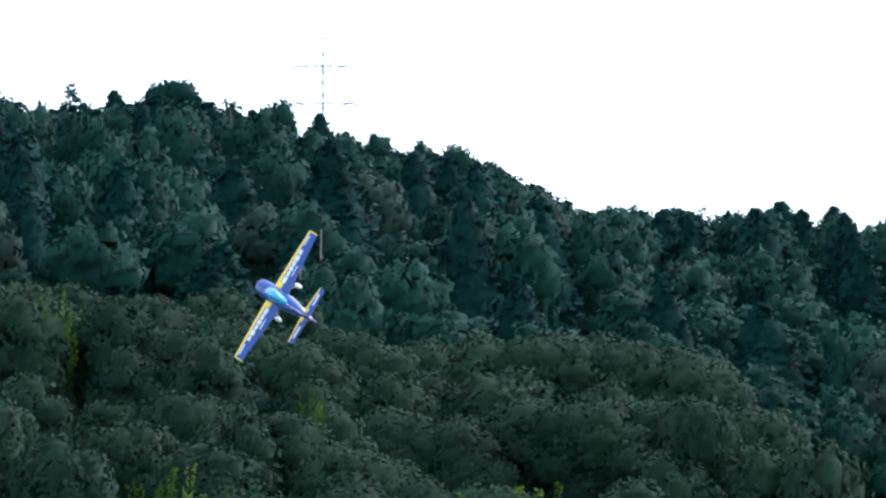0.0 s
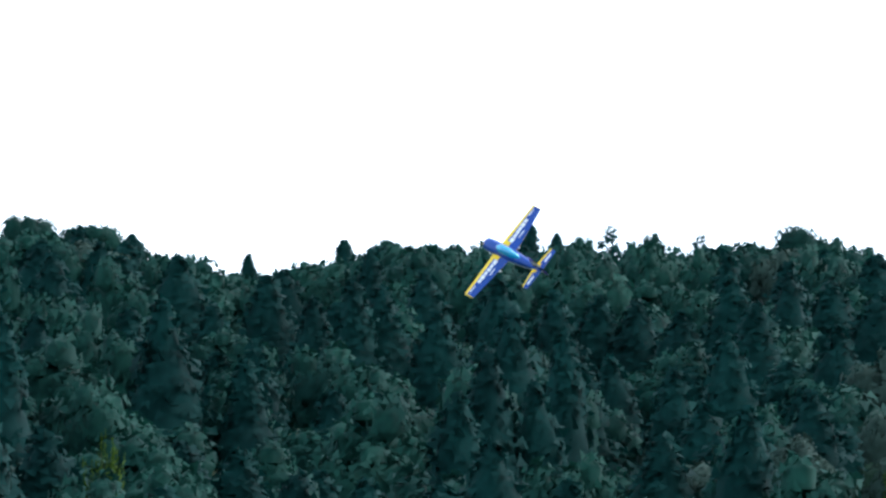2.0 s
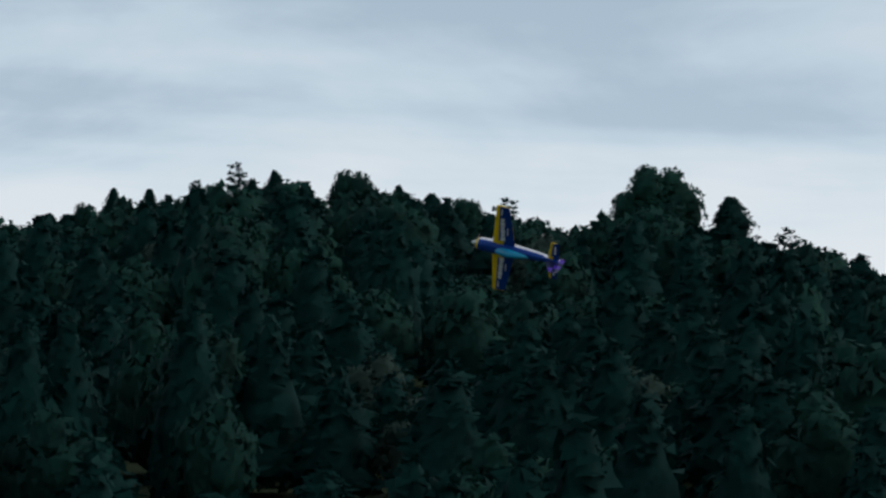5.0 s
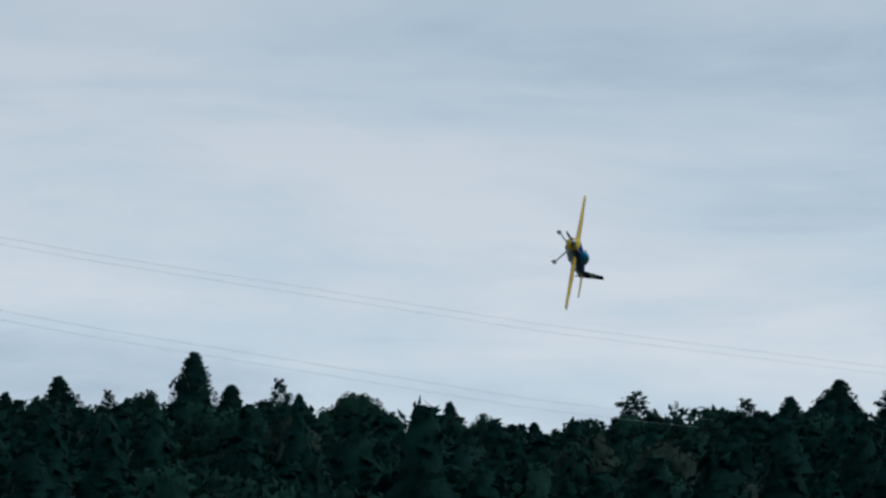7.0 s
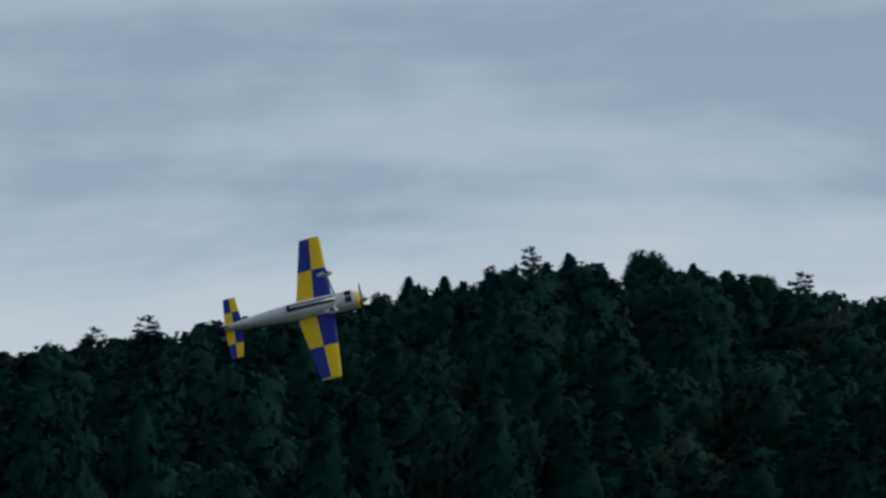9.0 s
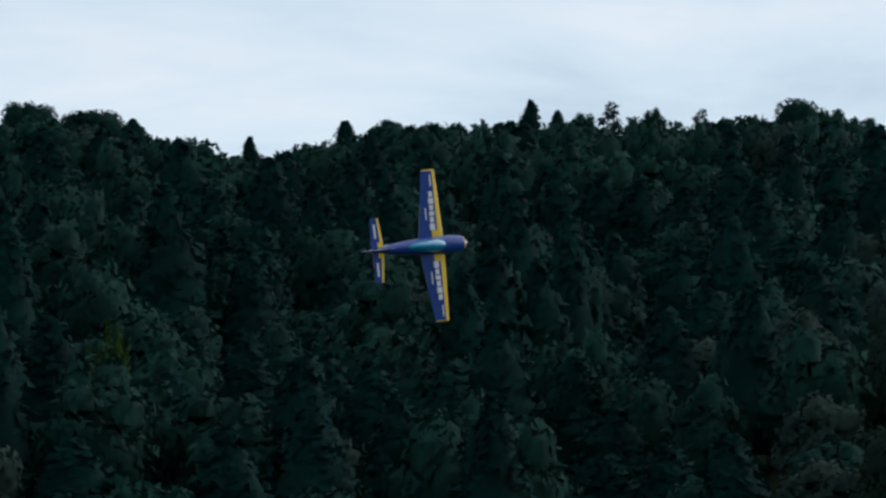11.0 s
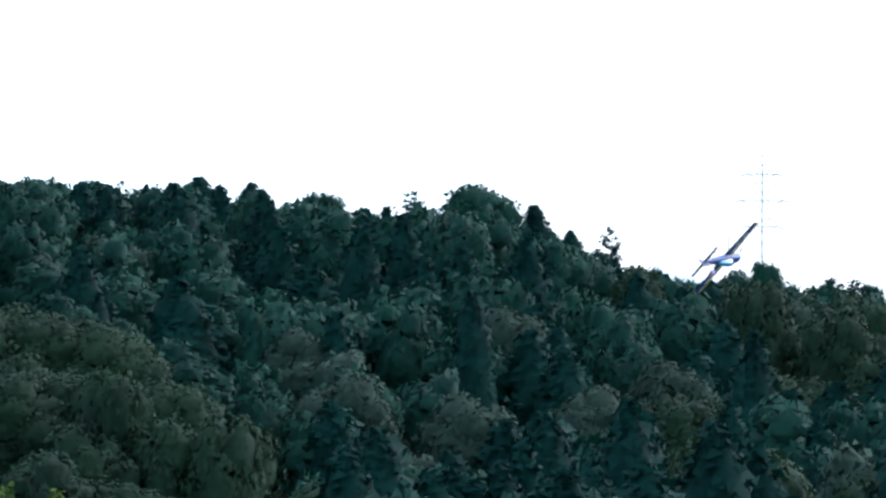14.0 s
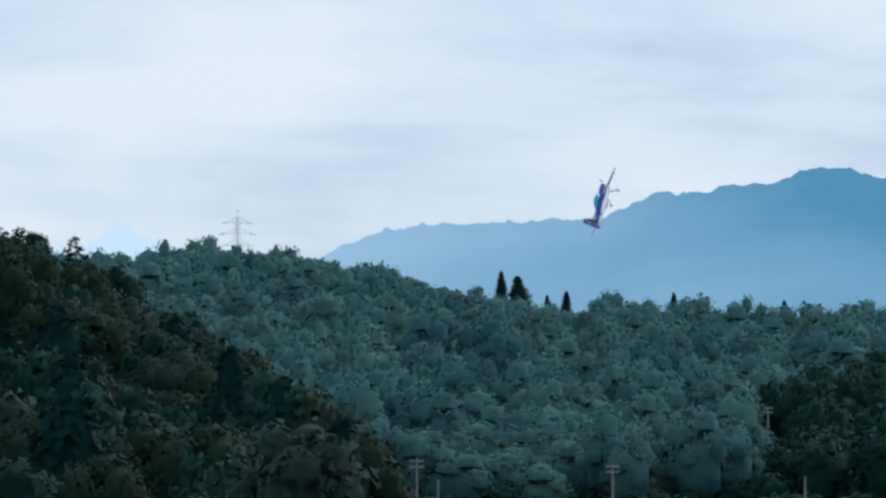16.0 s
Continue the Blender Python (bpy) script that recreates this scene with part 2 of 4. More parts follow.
def loft(bm, rings, mat_of=None, cap=True):
    """Faces between rings of points; mat_of(ring, side) gives the material's number."""
    made = [[bm.verts.new(p) for p in ring] for ring in rings]
    n = len(made[0])
    for k in range(len(made) - 1):
        for i in range(n):
            j = (i + 1) % n
            f = bm.faces.new((made[k][i], made[k][j], made[k + 1][j], made[k + 1][i]))
            f.material_index = mat_of(k, i) if mat_of else 0
    if cap:
        for k, ring in ((0, made[0]), (len(made) - 2, made[-1])):
            bm.faces.new(ring).material_index = mat_of(k, 0) if mat_of else 0


# ---- the land ----
RIDGE = ((-3142, 20), (-1500, 40), (-1200, 85), (-1000, 104), (-960, 106), (-900, 104), (-870, 101), (-845, 104), (-780, 109), (-745, 114), (-700, 120),
         (-660, 127), (-630, 124), (-600, 118), (-585, 123), (-560, 116), (-530, 111), (-500, 112), (-470, 109), (-440, 102), (-410, 99), (-370, 96),
         (-345, 101), (-310, 103), (-275, 94), (-250, 100), (-165, 101), (-135, 95), (-105, 97), (-75, 89), (-45, 82), (-30, 75), (20, 73), (42, 69),
         (66, 71), (85, 62), (105, 56), (135, 55), (155, 48), (162, 43), (185, 31), (200, 21), (211, 10), (221, 0), (3142, 0))
HUMP = ((-3142, 10), (-1200, 70), (-1000, 86), (-811, 90), (-722, 87), (-620, 90), (-520, 92), (-449, 87), (-415, 83), (-371, 72), (-315, 66), (-288, 55), (-205, 52),
        (-168, 62), (-104, 62), (-82, 56), (-66, 50), (-26, 51), (-9, 47), (5, 38), (13, 29), (24, 15), (31, 3), (36, 0), (3142, 0))
FAR = ((-3142, 0), (60, 0), (100, 30), (140, 49), (155, 52), (171, 53.5), (189, 53.4), (207, 50), (220, 46.7), (245, 41), (258, 43), (273, 40.4), (330, 40), (700, 30), (1500, 10), (3142, 0))
R_FOOT, R_HUMP, R_DIP, R_RIDGE, R_FAR = 330.0, 420.0, 455.0, 640.0, 1300.0


def tops(table, az):
    return np.interp(az * 1000, [a for a, _ in table], [e for _, e in table]) / 1000


def land(az, r):
    """Height of the ground at a bearing (radians right of north) and a distance."""
    ridge = max(0.0, 1.6 + R_RIDGE * math.tan(tops(RIDGE, az)) - 9.9) if tops(RIDGE, az) > 0.001 else 0.0
    hump = max(0.0, 1.6 + R_HUMP * math.tan(tops(HUMP, az)) - 10.0)
    dip = max(hump * 0.96, hump * 0.75 + ridge * 0.15)
    near = np.interp(r, (R_FOOT, R_HUMP, R_DIP, R_RIDGE, 720, 950), (0, hump, dip, ridge, ridge * 0.86, ridge * 0.2))
    if az < 0.225:
        # the field falls away towards the hill's foot
        drop = np.interp(r, (190, 320, 420, 520), (0, -4.0, -4.0, 0)) * np.interp(az, (-1.6, -1.2, 0.205, 0.225), (0, 1, 1, 0))
        near = near + drop if hump < 8 else near + drop * np.interp(r, (330, 420), (1, 0))
    far = max(0.0, 1.6 + R_FAR * math.tan(tops(FAR, az)) - 9.0) if tops(FAR, az) > 0.001 else 0.0
    back = np.interp(r, (680, 950, R_FAR, 1700, 2600), (0, far * 0.52, far, far * 0.6, 0))
    return float(near if r < 660 else max(near, back))


def spot(az, r, z=None):
    return Vector((r * math.sin(az), r * math.cos(az), land(az, r) if z is None else z))


def build_ground():
    radii = [2, 60, 150, 260, 330, 350, 375, 400, 420, 437, 455, 490, 530, 570, 605, 640, 680, 720, 800, 900, 950, 1050, 1150, 1230, 1300, 1400, 1700, 2600, 4900]
    bearings = [-math.pi + i * 0.08 for i in range(25)] + [-1.16 + i * 0.008 for i in range(190)] + [0.37 + i * 0.09 for i in range(31)]
    verts, faces = [], []
    for a in bearings:
        for r in radii:
            p = spot(a, r)
            rough = 0.5 * noise.noise(p * 0.05) if p.z > 2 else 0.06 * noise.noise(p * 0.2)
            verts.append((p.x, p.y, p.z + rough))
    n, m = len(bearings), len(radii)
    for i in range(n):
        for k in range(m - 1):
            j = (i + 1) % n
            faces.append((i * m + k, j * m + k, j * m + k + 1, i * m + k + 1))
    faces.append(tuple(i * m for i in range(n))[::-1])
    me = bpy.data.meshes.new("ground")
    me.from_pydata(verts, [], faces)
    me.materials.append(GROUND)
    me.polygons.foreach_set("use_smooth", [True] * len(me.polygons))
    tagged(new("ground", me), "grassy valley floor rising into wooded hills", "ground", kind="structure")


build_ground()


def mountain(name, crest, r, mat, label, seed):
    """A mountain range far off: slopes with spurs, from its foot up to the crest."""
    rnd = random.Random(seed)
    a0, a1 = crest[0][0] / 1000, crest[-1][0] / 1000
    n, rows = 520, 14
    verts, faces = [], []
    for i in range(n + 1):
        a = a0 + (a1 - a0) * i / n
        e = np.interp(a * 1000, [c[0] for c in crest], [c[1] for c in crest]) / 1000
        e += 0.0010 * noise.noise((a * 90, seed, 0)) + 0.0007 * noise.noise((a * 330, seed, 3)) + 0.0008 * max(0.0, noise.noise((a * 700, seed, 6))) + rnd.uniform(-1, 1) * 0.00012
        for k in range(rows):
            s = k / (rows - 1)
            d = r - (1 - s) * 700 + 120 * noise.noise((a * 30, s * 3, seed)) * (1 - s)
            z = 1.6 + r * math.tan(e) * (s ** 0.8) - (1 - s) * 5
            verts.append((d * math.sin(a), d * math.cos(a), z))
    for i in range(n):
        for k in range(rows - 1):
            faces.append((i * rows + k, (i + 1) * rows + k, (i + 1) * rows + k + 1, i * rows + k + 1))
    me = bpy.data.meshes.new(name)
    me.from_pydata(verts, [], faces)
    me.materials.append(mat)
    tagged(new(name, me), label, "mountain", kind="structure")


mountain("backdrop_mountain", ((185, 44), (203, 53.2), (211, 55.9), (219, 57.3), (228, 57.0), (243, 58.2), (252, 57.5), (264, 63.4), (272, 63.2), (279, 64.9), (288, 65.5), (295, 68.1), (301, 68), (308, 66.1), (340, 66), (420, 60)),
         4000, MOUNTAIN, "wooded mountain range, painted blue with haze", 3)
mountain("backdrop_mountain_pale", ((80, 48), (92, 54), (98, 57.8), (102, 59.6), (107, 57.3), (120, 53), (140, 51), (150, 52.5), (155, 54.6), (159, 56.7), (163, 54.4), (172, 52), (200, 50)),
         4700, FAR_MOUNTAIN, "peaks far behind the hills, painted pale with haze", 8)


# ---- trees ----
def leaves(points, outs, size, rnd, spread=0.7):
    """A pointed leaf spray at each point, facing roughly outwards: arrays of vertices, triangles and normals, which follow the crown's form."""
    n = len(points)
    way = outs / (np.linalg.norm(outs, axis=1)[:, None] + 1e-9)
    d = way + rnd.normal(0, spread, (n, 3))
    d /= np.linalg.norm(d, axis=1)[:, None] + 1e-9
    u = np.cross(d, rnd.normal(0, 1, (n, 3)))
    u /= np.linalg.norm(u, axis=1)[:, None] + 1e-9
    w = np.cross(d, u)
    s = size * rnd.uniform(0.6, 1.35, (n, 1))
    a = points + u * s * 0.62 - d * s * 0.15
    b = points - u * s * 0.42 + w * s * 0.46
    c = points - u * s * 0.42 - w * s * 0.46 + d * s * 0.1
    lie = way + rnd.normal(0, 0.10, (n, 3))
    return np.stack([a, b, c], 1).reshape(-1, 3), np.arange(3 * n).reshape(n, 3), np.repeat(lie, 3, 0)


def halves(quads):
    q = np.asarray(quads)
    return np.concatenate([q[:, (0, 1, 2)], q[:, (0, 2, 3)]])


def hull(centre, radii, rnd, rings=4, sides=7, share=0.0):
    """A closed lumpy body inside the foliage, so that no light shines through it: vertices and triangles."""
    verts = []
    turn = rnd.uniform(0, 6.28)
    for k in range(rings + 1):
        t = math.pi * k / rings
        for i in range(sides):
            a = 2 * math.pi * (i + 0.5 * (k % 2)) / sides + turn
            g = rnd.uniform(0.86, 1.10)
            verts.append((centre[0] + radii[0] * math.sin(t) * math.cos(a) * g, centre[1] + radii[1] * math.sin(t) * math.sin(a) * g, centre[2] + radii[2] * math.cos(t) * rnd.uniform(0.85, 1.1)))
    quads = []
    for k in range(rings):
        for i in range(sides):
            j = (i + 1) % sides
            quads.append((k * sides + i, k * sides + j, (k + 1) * sides + j, (k + 1) * sides + i))
    verts = np.array(verts)
    lie = (verts - np.array(centre)) / np.array(radii)
    # a lobe of a crown shares the lie of the whole crown
    whole = (verts - (0, 0, 0.34)) / (0.36, 0.36, 0.40)
    whole /= np.linalg.norm(whole, axis=1)[:, None] + 1e-9
    return verts, halves(quads), lie * (1 - share) + whole * share + rnd.normal(0, 0.08, verts.shape)


def merge(pieces):
    vs, qs, lies, n = [], [], [], 0
    for v, q, lie in pieces:
        vs.append(v)
        qs.append(q + n)
        lies.append(lie)
        n += len(v)
    return np.concatenate(vs), np.concatenate(qs), np.concatenate(lies)


def blob_leaves(blobs, count, size, rnd, spread=0.7):
    """Leaves over a heap of lobes, none inside another lobe."""
    c = np.array([b[0] for b in blobs], float)
    r = np.array([b[1] for b in blobs], float)
    area = r.prod(1) ** (2 / 3)
    which = rnd.choice(len(blobs), count * 2, p=area / area.sum())
    d = rnd.normal(0, 1, (count * 2, 3))
    d /= np.linalg.norm(d, axis=1)[:, None]
    d[:, 2] = np.where(d[:, 2] < -0.45, -d[:, 2], d[:, 2])
    p = c[which] + d * r[which] * rnd.uniform(0.86, 1.13, (count * 2, 1))
    inside = np.zeros(len(p), bool)
    for k in range(len(blobs)):
        inside |= (which != k) & ((((p - c[k]) / r[k]) ** 2).sum(1) < 0.72)
    keep = np.flatnonzero(~inside)[:count]
    # the foliage faces partly with its lobe and partly with the whole crown
    whole = (p[keep] - (0, 0, 0.34)) / (0.36, 0.36, 0.40)
    whole /= np.linalg.norm(whole, axis=1)[:, None] + 1e-9
    return leaves(p[keep], d[keep] * 0.45 + whole * 0.65, size, rnd, spread)


def conifer_crown(seed, count, size, slim=1.0, ragged=0.25, base=0.16, tiers=11):
    """A cedar 1 m high and 0.5 m wide: tiers of drooping sprays round a stem, with an uneven outline. Height and width are set by scaling."""
    rnd = np.random.default_rng(seed)
    gain = rnd.uniform(1 - ragged, 1 + ragged, (tiers, 7))
    phase = rnd.uniform(0, 6.28, tiers)
    h = rnd.uniform(0, 1, count) ** 1.35
    a = rnd.uniform(0, 2 * math.pi, count)
    k = np.minimum((h * tiers).astype(int), tiers - 1)
    lobe = ((a + phase[k]) / (2 * math.pi) * 7).astype(int) % 7
    full = 0.25 * slim * np.clip((1.02 - h) ** 0.68, 0.02, 1) * np.minimum(1, 0.55 + h * 4)
    step = 1.0 - 0.06 * ((h * tiers) % 1.0)
    r = full * step * gain[k, lobe] * rnd.uniform(0.84, 1.30, count)
    z = base + (1 - base) * h - 0.05 * r / 0.25
    p = np.stack([r * np.cos(a), r * np.sin(a), z], 1)
    out = np.stack([np.cos(a), np.sin(a), np.full(count, 0.55)], 1)
    body = [leaves(p, out, size, rnd, 0.5)]
    hv, sides = [], 14
    skirts = 2 * tiers
    for m in range(skirts + 1):
        t = m / skirts
        wide = 0.25 * slim * max(1.01 - t, 0.0) ** 0.68 * min(1.0, 0.55 + t * 4)
        row = min(m // 2, tiers - 1)
        for i in range(sides):
            a = i * 2 * math.pi / sides
            lobe = int((a + phase[row]) / (2 * math.pi) * 7) % 7
            g = wide * gain[row, lobe] * (0.88 if m % 2 == 0 else 0.83) * rnd.uniform(0.9, 1.06) + 0.003
            hv.append((g * math.cos(a), g * math.sin(a), base + (0.985 - base) * t - 0.05 * g / 0.25 + 0.012 * (m % 2)))
    hq = [(m * sides + i, m * sides + (i + 1) % sides, (m + 1) * sides + (i + 1) % sides, (m + 1) * sides + i) for m in range(skirts) for i in range(sides)]
    hv = np.array(hv)
    body.append((hv, halves(hq), hv * (1, 1, 0) / (np.linalg.norm(hv[:, :2], axis=1)[:, None] + 1e-6) + (0, 0, 0.5) + rnd.normal(0, 0.12, hv.shape)))
    return merge(body)


def round_crown(seed, count, size, lobes=9, flat=0.8, skirt=True, rings=4, share=0.6):
    """A broadleaf crown 1 m high and about 1 m wide of many lobes."""
    rnd = np.random.default_rng(seed)
    blobs = []
    for i in range(lobes):
        # lobes all over a dome, the lower ones further out
        a, up = i * 2.4 + rnd.uniform(-0.4, 0.4), 1 - (i + 0.5) / lobes * 1.05
        q = math.sqrt(max(0.0, 1 - max(up, 0) ** 2)) * rnd.uniform(0.86, 1.08)
        rr = rnd.uniform(0.10, 0.19)
        blobs.append(((0.34 * q * math.cos(a), 0.34 * q * math.sin(a), 0.40 + 0.42 * up * rnd.uniform(0.82, 1.08)), (rr * rnd.uniform(0.85, 1.25), rr * rnd.uniform(0.85, 1.25), rr * (0.35 + 0.65 * flat) * rnd.uniform(0.8, 1.15))))
    blobs.append(((0, 0, 0.42), (0.39, 0.39, 0.36)))
    for i in range(5 if skirt else 0):
        a = i * 1.26 + rnd.uniform(-0.3, 0.3)
        blobs.append(((0.30 * math.cos(a), 0.30 * math.sin(a), 0.24), (0.18, 0.18, 0.16)))
    body = [blob_leaves(blobs, count, size, rnd, 0.42)]
    for c, r in blobs:
        body.append(hull(c, [x * 0.84 for x in r], rnd, rings, 7, share))
    return merge(body)


def pine_crown(seed, count, size):
    """A ragged crown of flat clumps on a stem, with sky between them, 1 m high and 0.6 m wide."""
    rnd = np.random.default_rng(seed)
    blobs = []
    for i in range(44):
        h = 0.24 + 0.74 * i / 43
        a, q = i * 2.4 + rnd.uniform(-0.5, 0.5), rnd.uniform(0.3, 1.0) * (1.04 - h) ** 0.75 * 0.38
        rr = rnd.uniform(0.055, 0.10) * (1.3 - 0.95 * h)
        blobs.append(((q * math.cos(a), q * math.sin(a), h), (rr * 1.25, rr * 1.25, rr * 0.8)))
    blobs.append(((0, 0, 0.34), (0.20, 0.20, 0.15)))
    body = [blob_leaves(blobs, count, size, rnd, 0.9)]
    for c, r in blobs:
        body.append(hull(c, [x * 0.6 for x in r], rnd, 3, 5))
    return merge(body)


def spray_crown(seed, count, size):
    """A crown of upright sprays fanning out from the stem, 1 m high and about 0.9 m wide."""
    rnd = np.random.default_rng(seed)
    fans = 46
    turn, lean, tall = rnd.uniform(0, 6.28, fans), 0.46 * np.sqrt(rnd.uniform(0.02, 1, fans)), rnd.uniform(0.6, 1.05, fans)
    k = rnd.integers(0, fans, count)
    s = rnd.uniform(0.12, 1.0, count) ** 0.8
    thick = 0.055 * (1.15 - s)
    out = lean[k] * s ** 0.7
    p = np.stack([out * np.cos(turn[k]), out * np.sin(turn[k]), 0.06 + 0.9 * s * tall[k] * (1 - 0.9 * lean[k] ** 2)], 1) + rnd.normal(0, 1, (count, 3)) * thick[:, None]
    return leaves(p, np.stack([np.cos(turn[k]) * lean[k] * 2, np.sin(turn[k]) * lean[k] * 2, np.full(count, 0.5)], 1), size, rnd, 0.6)


def bare_crown(seed, count, size):
    """A thin crown that has lost most of its leaves: small sprays along fine twigs."""
    rnd = np.random.default_rng(seed)
    pts = []
    for i in range(26):
        a, h = i * 2.4, 0.30 + 0.66 * i / 25
        q = 0.26 * (1.05 - h) ** 0.5
        for s in np.linspace(0.3, 1.0, 7):
            pts.append((q * s * math.cos(a), q * s * math.sin(a), h + 0.06 * s))
    pts = np.array(pts)
    p = pts[rnd.integers(0, len(pts), count)] + rnd.normal(0, 0.018, (count, 3))
    return leaves(p, rnd.normal(0, 1, (count, 3)), size, rnd, 1.0)


def full_height(vq):
    """The same crown stretched so that its top lies at 1 m."""
    v, q, lie = vq
    return v * (1, 1, 1 / np.percentile(v[:, 2], 99.6)), q, lie


def mesh_of(name, vq, mat):
    v, q, lie = vq
    lie = lie / (np.linalg.norm(lie, axis=1)[:, None] + 1e-9)
    # wind every triangle the way its foliage faces
    away = (np.cross(v[q[:, 1]] - v[q[:, 0]], v[q[:, 2]] - v[q[:, 0]]) * lie[q].sum(1)).sum(1) < 0
    q = np.where(away[:, None], q[:, ::-1], q)
    me = bpy.data.meshes.new(name)
    me.vertices.add(len(v))
    me.vertices.foreach_set("co", np.ascontiguousarray(v, np.float32).ravel())
    me.loops.add(q.size)
    me.loops.foreach_set("vertex_index", np.ascontiguousarray(q, np.int32).ravel())
    me.polygons.add(len(q))
    me.polygons.foreach_set("loop_start", np.arange(0, q.size, 3, dtype=np.int32))
    me.materials.append(mat)
    me.polygons.foreach_set("use_smooth", np.ones(len(q), bool))
    me.update(calc_edges=True)
    me.attributes.new("custom_normal", "FLOAT_VECTOR", "POINT").data.foreach_set("vector", np.ascontiguousarray(lie, np.float32).ravel())
    return me


def trunk_mesh(seed, mat, top=0.9, limbs=7, r=0.018):
    """A tapered, slightly crooked stem 1 m high with limbs."""
    rnd = random.Random(seed)
    bm = bmesh.new()
    knots = [Vector((rnd.uniform(-1, 1) * 0.012 * k, rnd.uniform(-1, 1) * 0.012 * k, top * k / 5)) for k in range(6)]
    for k in range(5):
        beam(bm, knots[k], knots[k + 1], r * (1 - 0.17 * k), r * (1 - 0.17 * (k + 1)), 7)
    for i in range(limbs):
        h = rnd.uniform(0.32, 0.85)
        root = knots[0].lerp(knots[-1], h)
        a, q = i * 2.4, 0.22 * (1.1 - h)
        beam(bm, root, root + Vector((q * math.cos(a), q * math.sin(a), 0.10)), r * 0.42, r * 0.12, 5)
    me = bpy.data.meshes.new("trunk")
    bm.to_mesh(me)
    bm.free()
    me.materials.append(mat)
    return me


CROWNS = {
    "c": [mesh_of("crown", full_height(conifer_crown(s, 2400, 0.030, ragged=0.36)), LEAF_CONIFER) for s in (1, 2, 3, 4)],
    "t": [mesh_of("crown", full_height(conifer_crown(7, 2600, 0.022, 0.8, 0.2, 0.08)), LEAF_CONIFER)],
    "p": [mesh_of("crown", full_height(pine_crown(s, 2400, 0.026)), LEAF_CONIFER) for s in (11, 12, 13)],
    "r": [mesh_of("crown", full_height(round_crown(s, 2600, 0.036, 14)), LEAF_ROUND) for s in (21, 22, 23)],
    "b": [mesh_of("crown", full_height(bare_crown(s, 420, 0.035)), LEAF_GREY) for s in (31, 32)],
    "h": [mesh_of("crown", full_height(round_crown(s, 4600, 0.029, 26)), LEAF_HUMP) for s in (41, 42, 43)],
    "g": [mesh_of("crown", full_height(round_crown(s, 2600, 0.036, 20, 0.7)), LEAF_GREY) for s in (51, 52)],
    "y": [mesh_of("crown", full_height(spray_crown(61, 8000, 0.020)), LEAF_YELLOW)],
    "o": [mesh_of("crown", full_height(spray_crown(62, 7000, 0.022)), LEAF_GOLD)],
}
WIDTH = {"c": 0.5, "t": 0.42, "p": 0.50, "r": 1.0, "b": 0.55, "h": 1.0, "g": 1.0, "y": 0.95, "o": 0.95}
NAMES = {"c": ("conifer_tree", "dark green cedar on the wooded ridge", "ridge trees"),
         "t": ("conifer_tree", "tall narrow dark conifer above the tree line", "ridge trees"),
         "p": ("pine_tree", "ragged dark pine with gaps between its boughs", "ridge trees"),
         "r": ("evergreen_tree", "round-topped dark evergreen tree on the ridge", "ridge trees"),
         "b": ("thin_tree", "thin tree that has lost most of its leaves", "thin trees"),
         "h": ("broadleaf_tree", "dull green broadleaf tree at the foot of the hill", "broadleaf trees"),
         "g": ("fading_tree", "broadleaf tree with grey-brown fading leaves", "fading trees"),
         "y": ("yellow_green_tree", "bright yellow-green tree among dark ones", "bright trees"),
         "o": ("golden_tree", "small tree turning golden yellow", "bright trees")}
TRUNKS = {k: trunk_mesh(i, PALE_BARK if k in "bg" else BARK) for i, k in enumerate("ctprbhgyo")}


def make_tree(kind, which):
    root = new(NAMES[kind][0])
    tagged(root, NAMES[kind][1], "tree", NAMES[kind][2])
    for name, me in (("trunk", TRUNKS[kind]), ("crown", CROWNS[kind][which])):
        new(name, me).parent = root
    return root


FIRST = {}
tree_dice = random.Random(5)


def plant(kind, az, r, height, width, sink=0.5):
    """A tree with its foot on the land at a bearing and distance."""
    which = tree_dice.randrange(len(CROWNS[kind]))
    p = spot(az, r)
    m = Matrix.LocRotScale(p - Vector((0, 0, sink)), Euler((tree_dice.uniform(-0.03, 0.03), tree_dice.uniform(-0.03, 0.03), tree_dice.uniform(0, 6.28))), None)
    size = Vector((width / WIDTH[kind], width / WIDTH[kind] * tree_dice.uniform(0.92, 1.08), height + sink))
    if (kind, which) in FIRST:
        had = FIRST[kind, which].scale
        return copy_thing(FIRST[kind, which], m @ Matrix.Diagonal((size.x / had.x, size.y / had.y, size.z / had.z, 1)))
    FIRST[kind, which] = root = make_tree(kind, which)
    root.matrix_basis = m
    root.scale = size
    return root


def skyline(rows, r=R_RIDGE):
    """Trees on the crest: bearing and top in milliradians, width in milliradians, kind."""
    for az, el, wide, kind in rows:
        d = r + tree_dice.uniform(-8, 6)
        # the dense crest stands a little taller than its single tips
        height = 1.6 + d * math.tan((el + (0.6 if az > -230 else 0.0)) / 1000) - land(az / 1000, d)
        if height < 7.0:
            height = 7.0
        plant(kind, az / 1000, d, height, max(wide * d / 1000 * (1.75 if kind == "c" else 1.3), height * (0.36 if kind in "tb" else 0.46)))


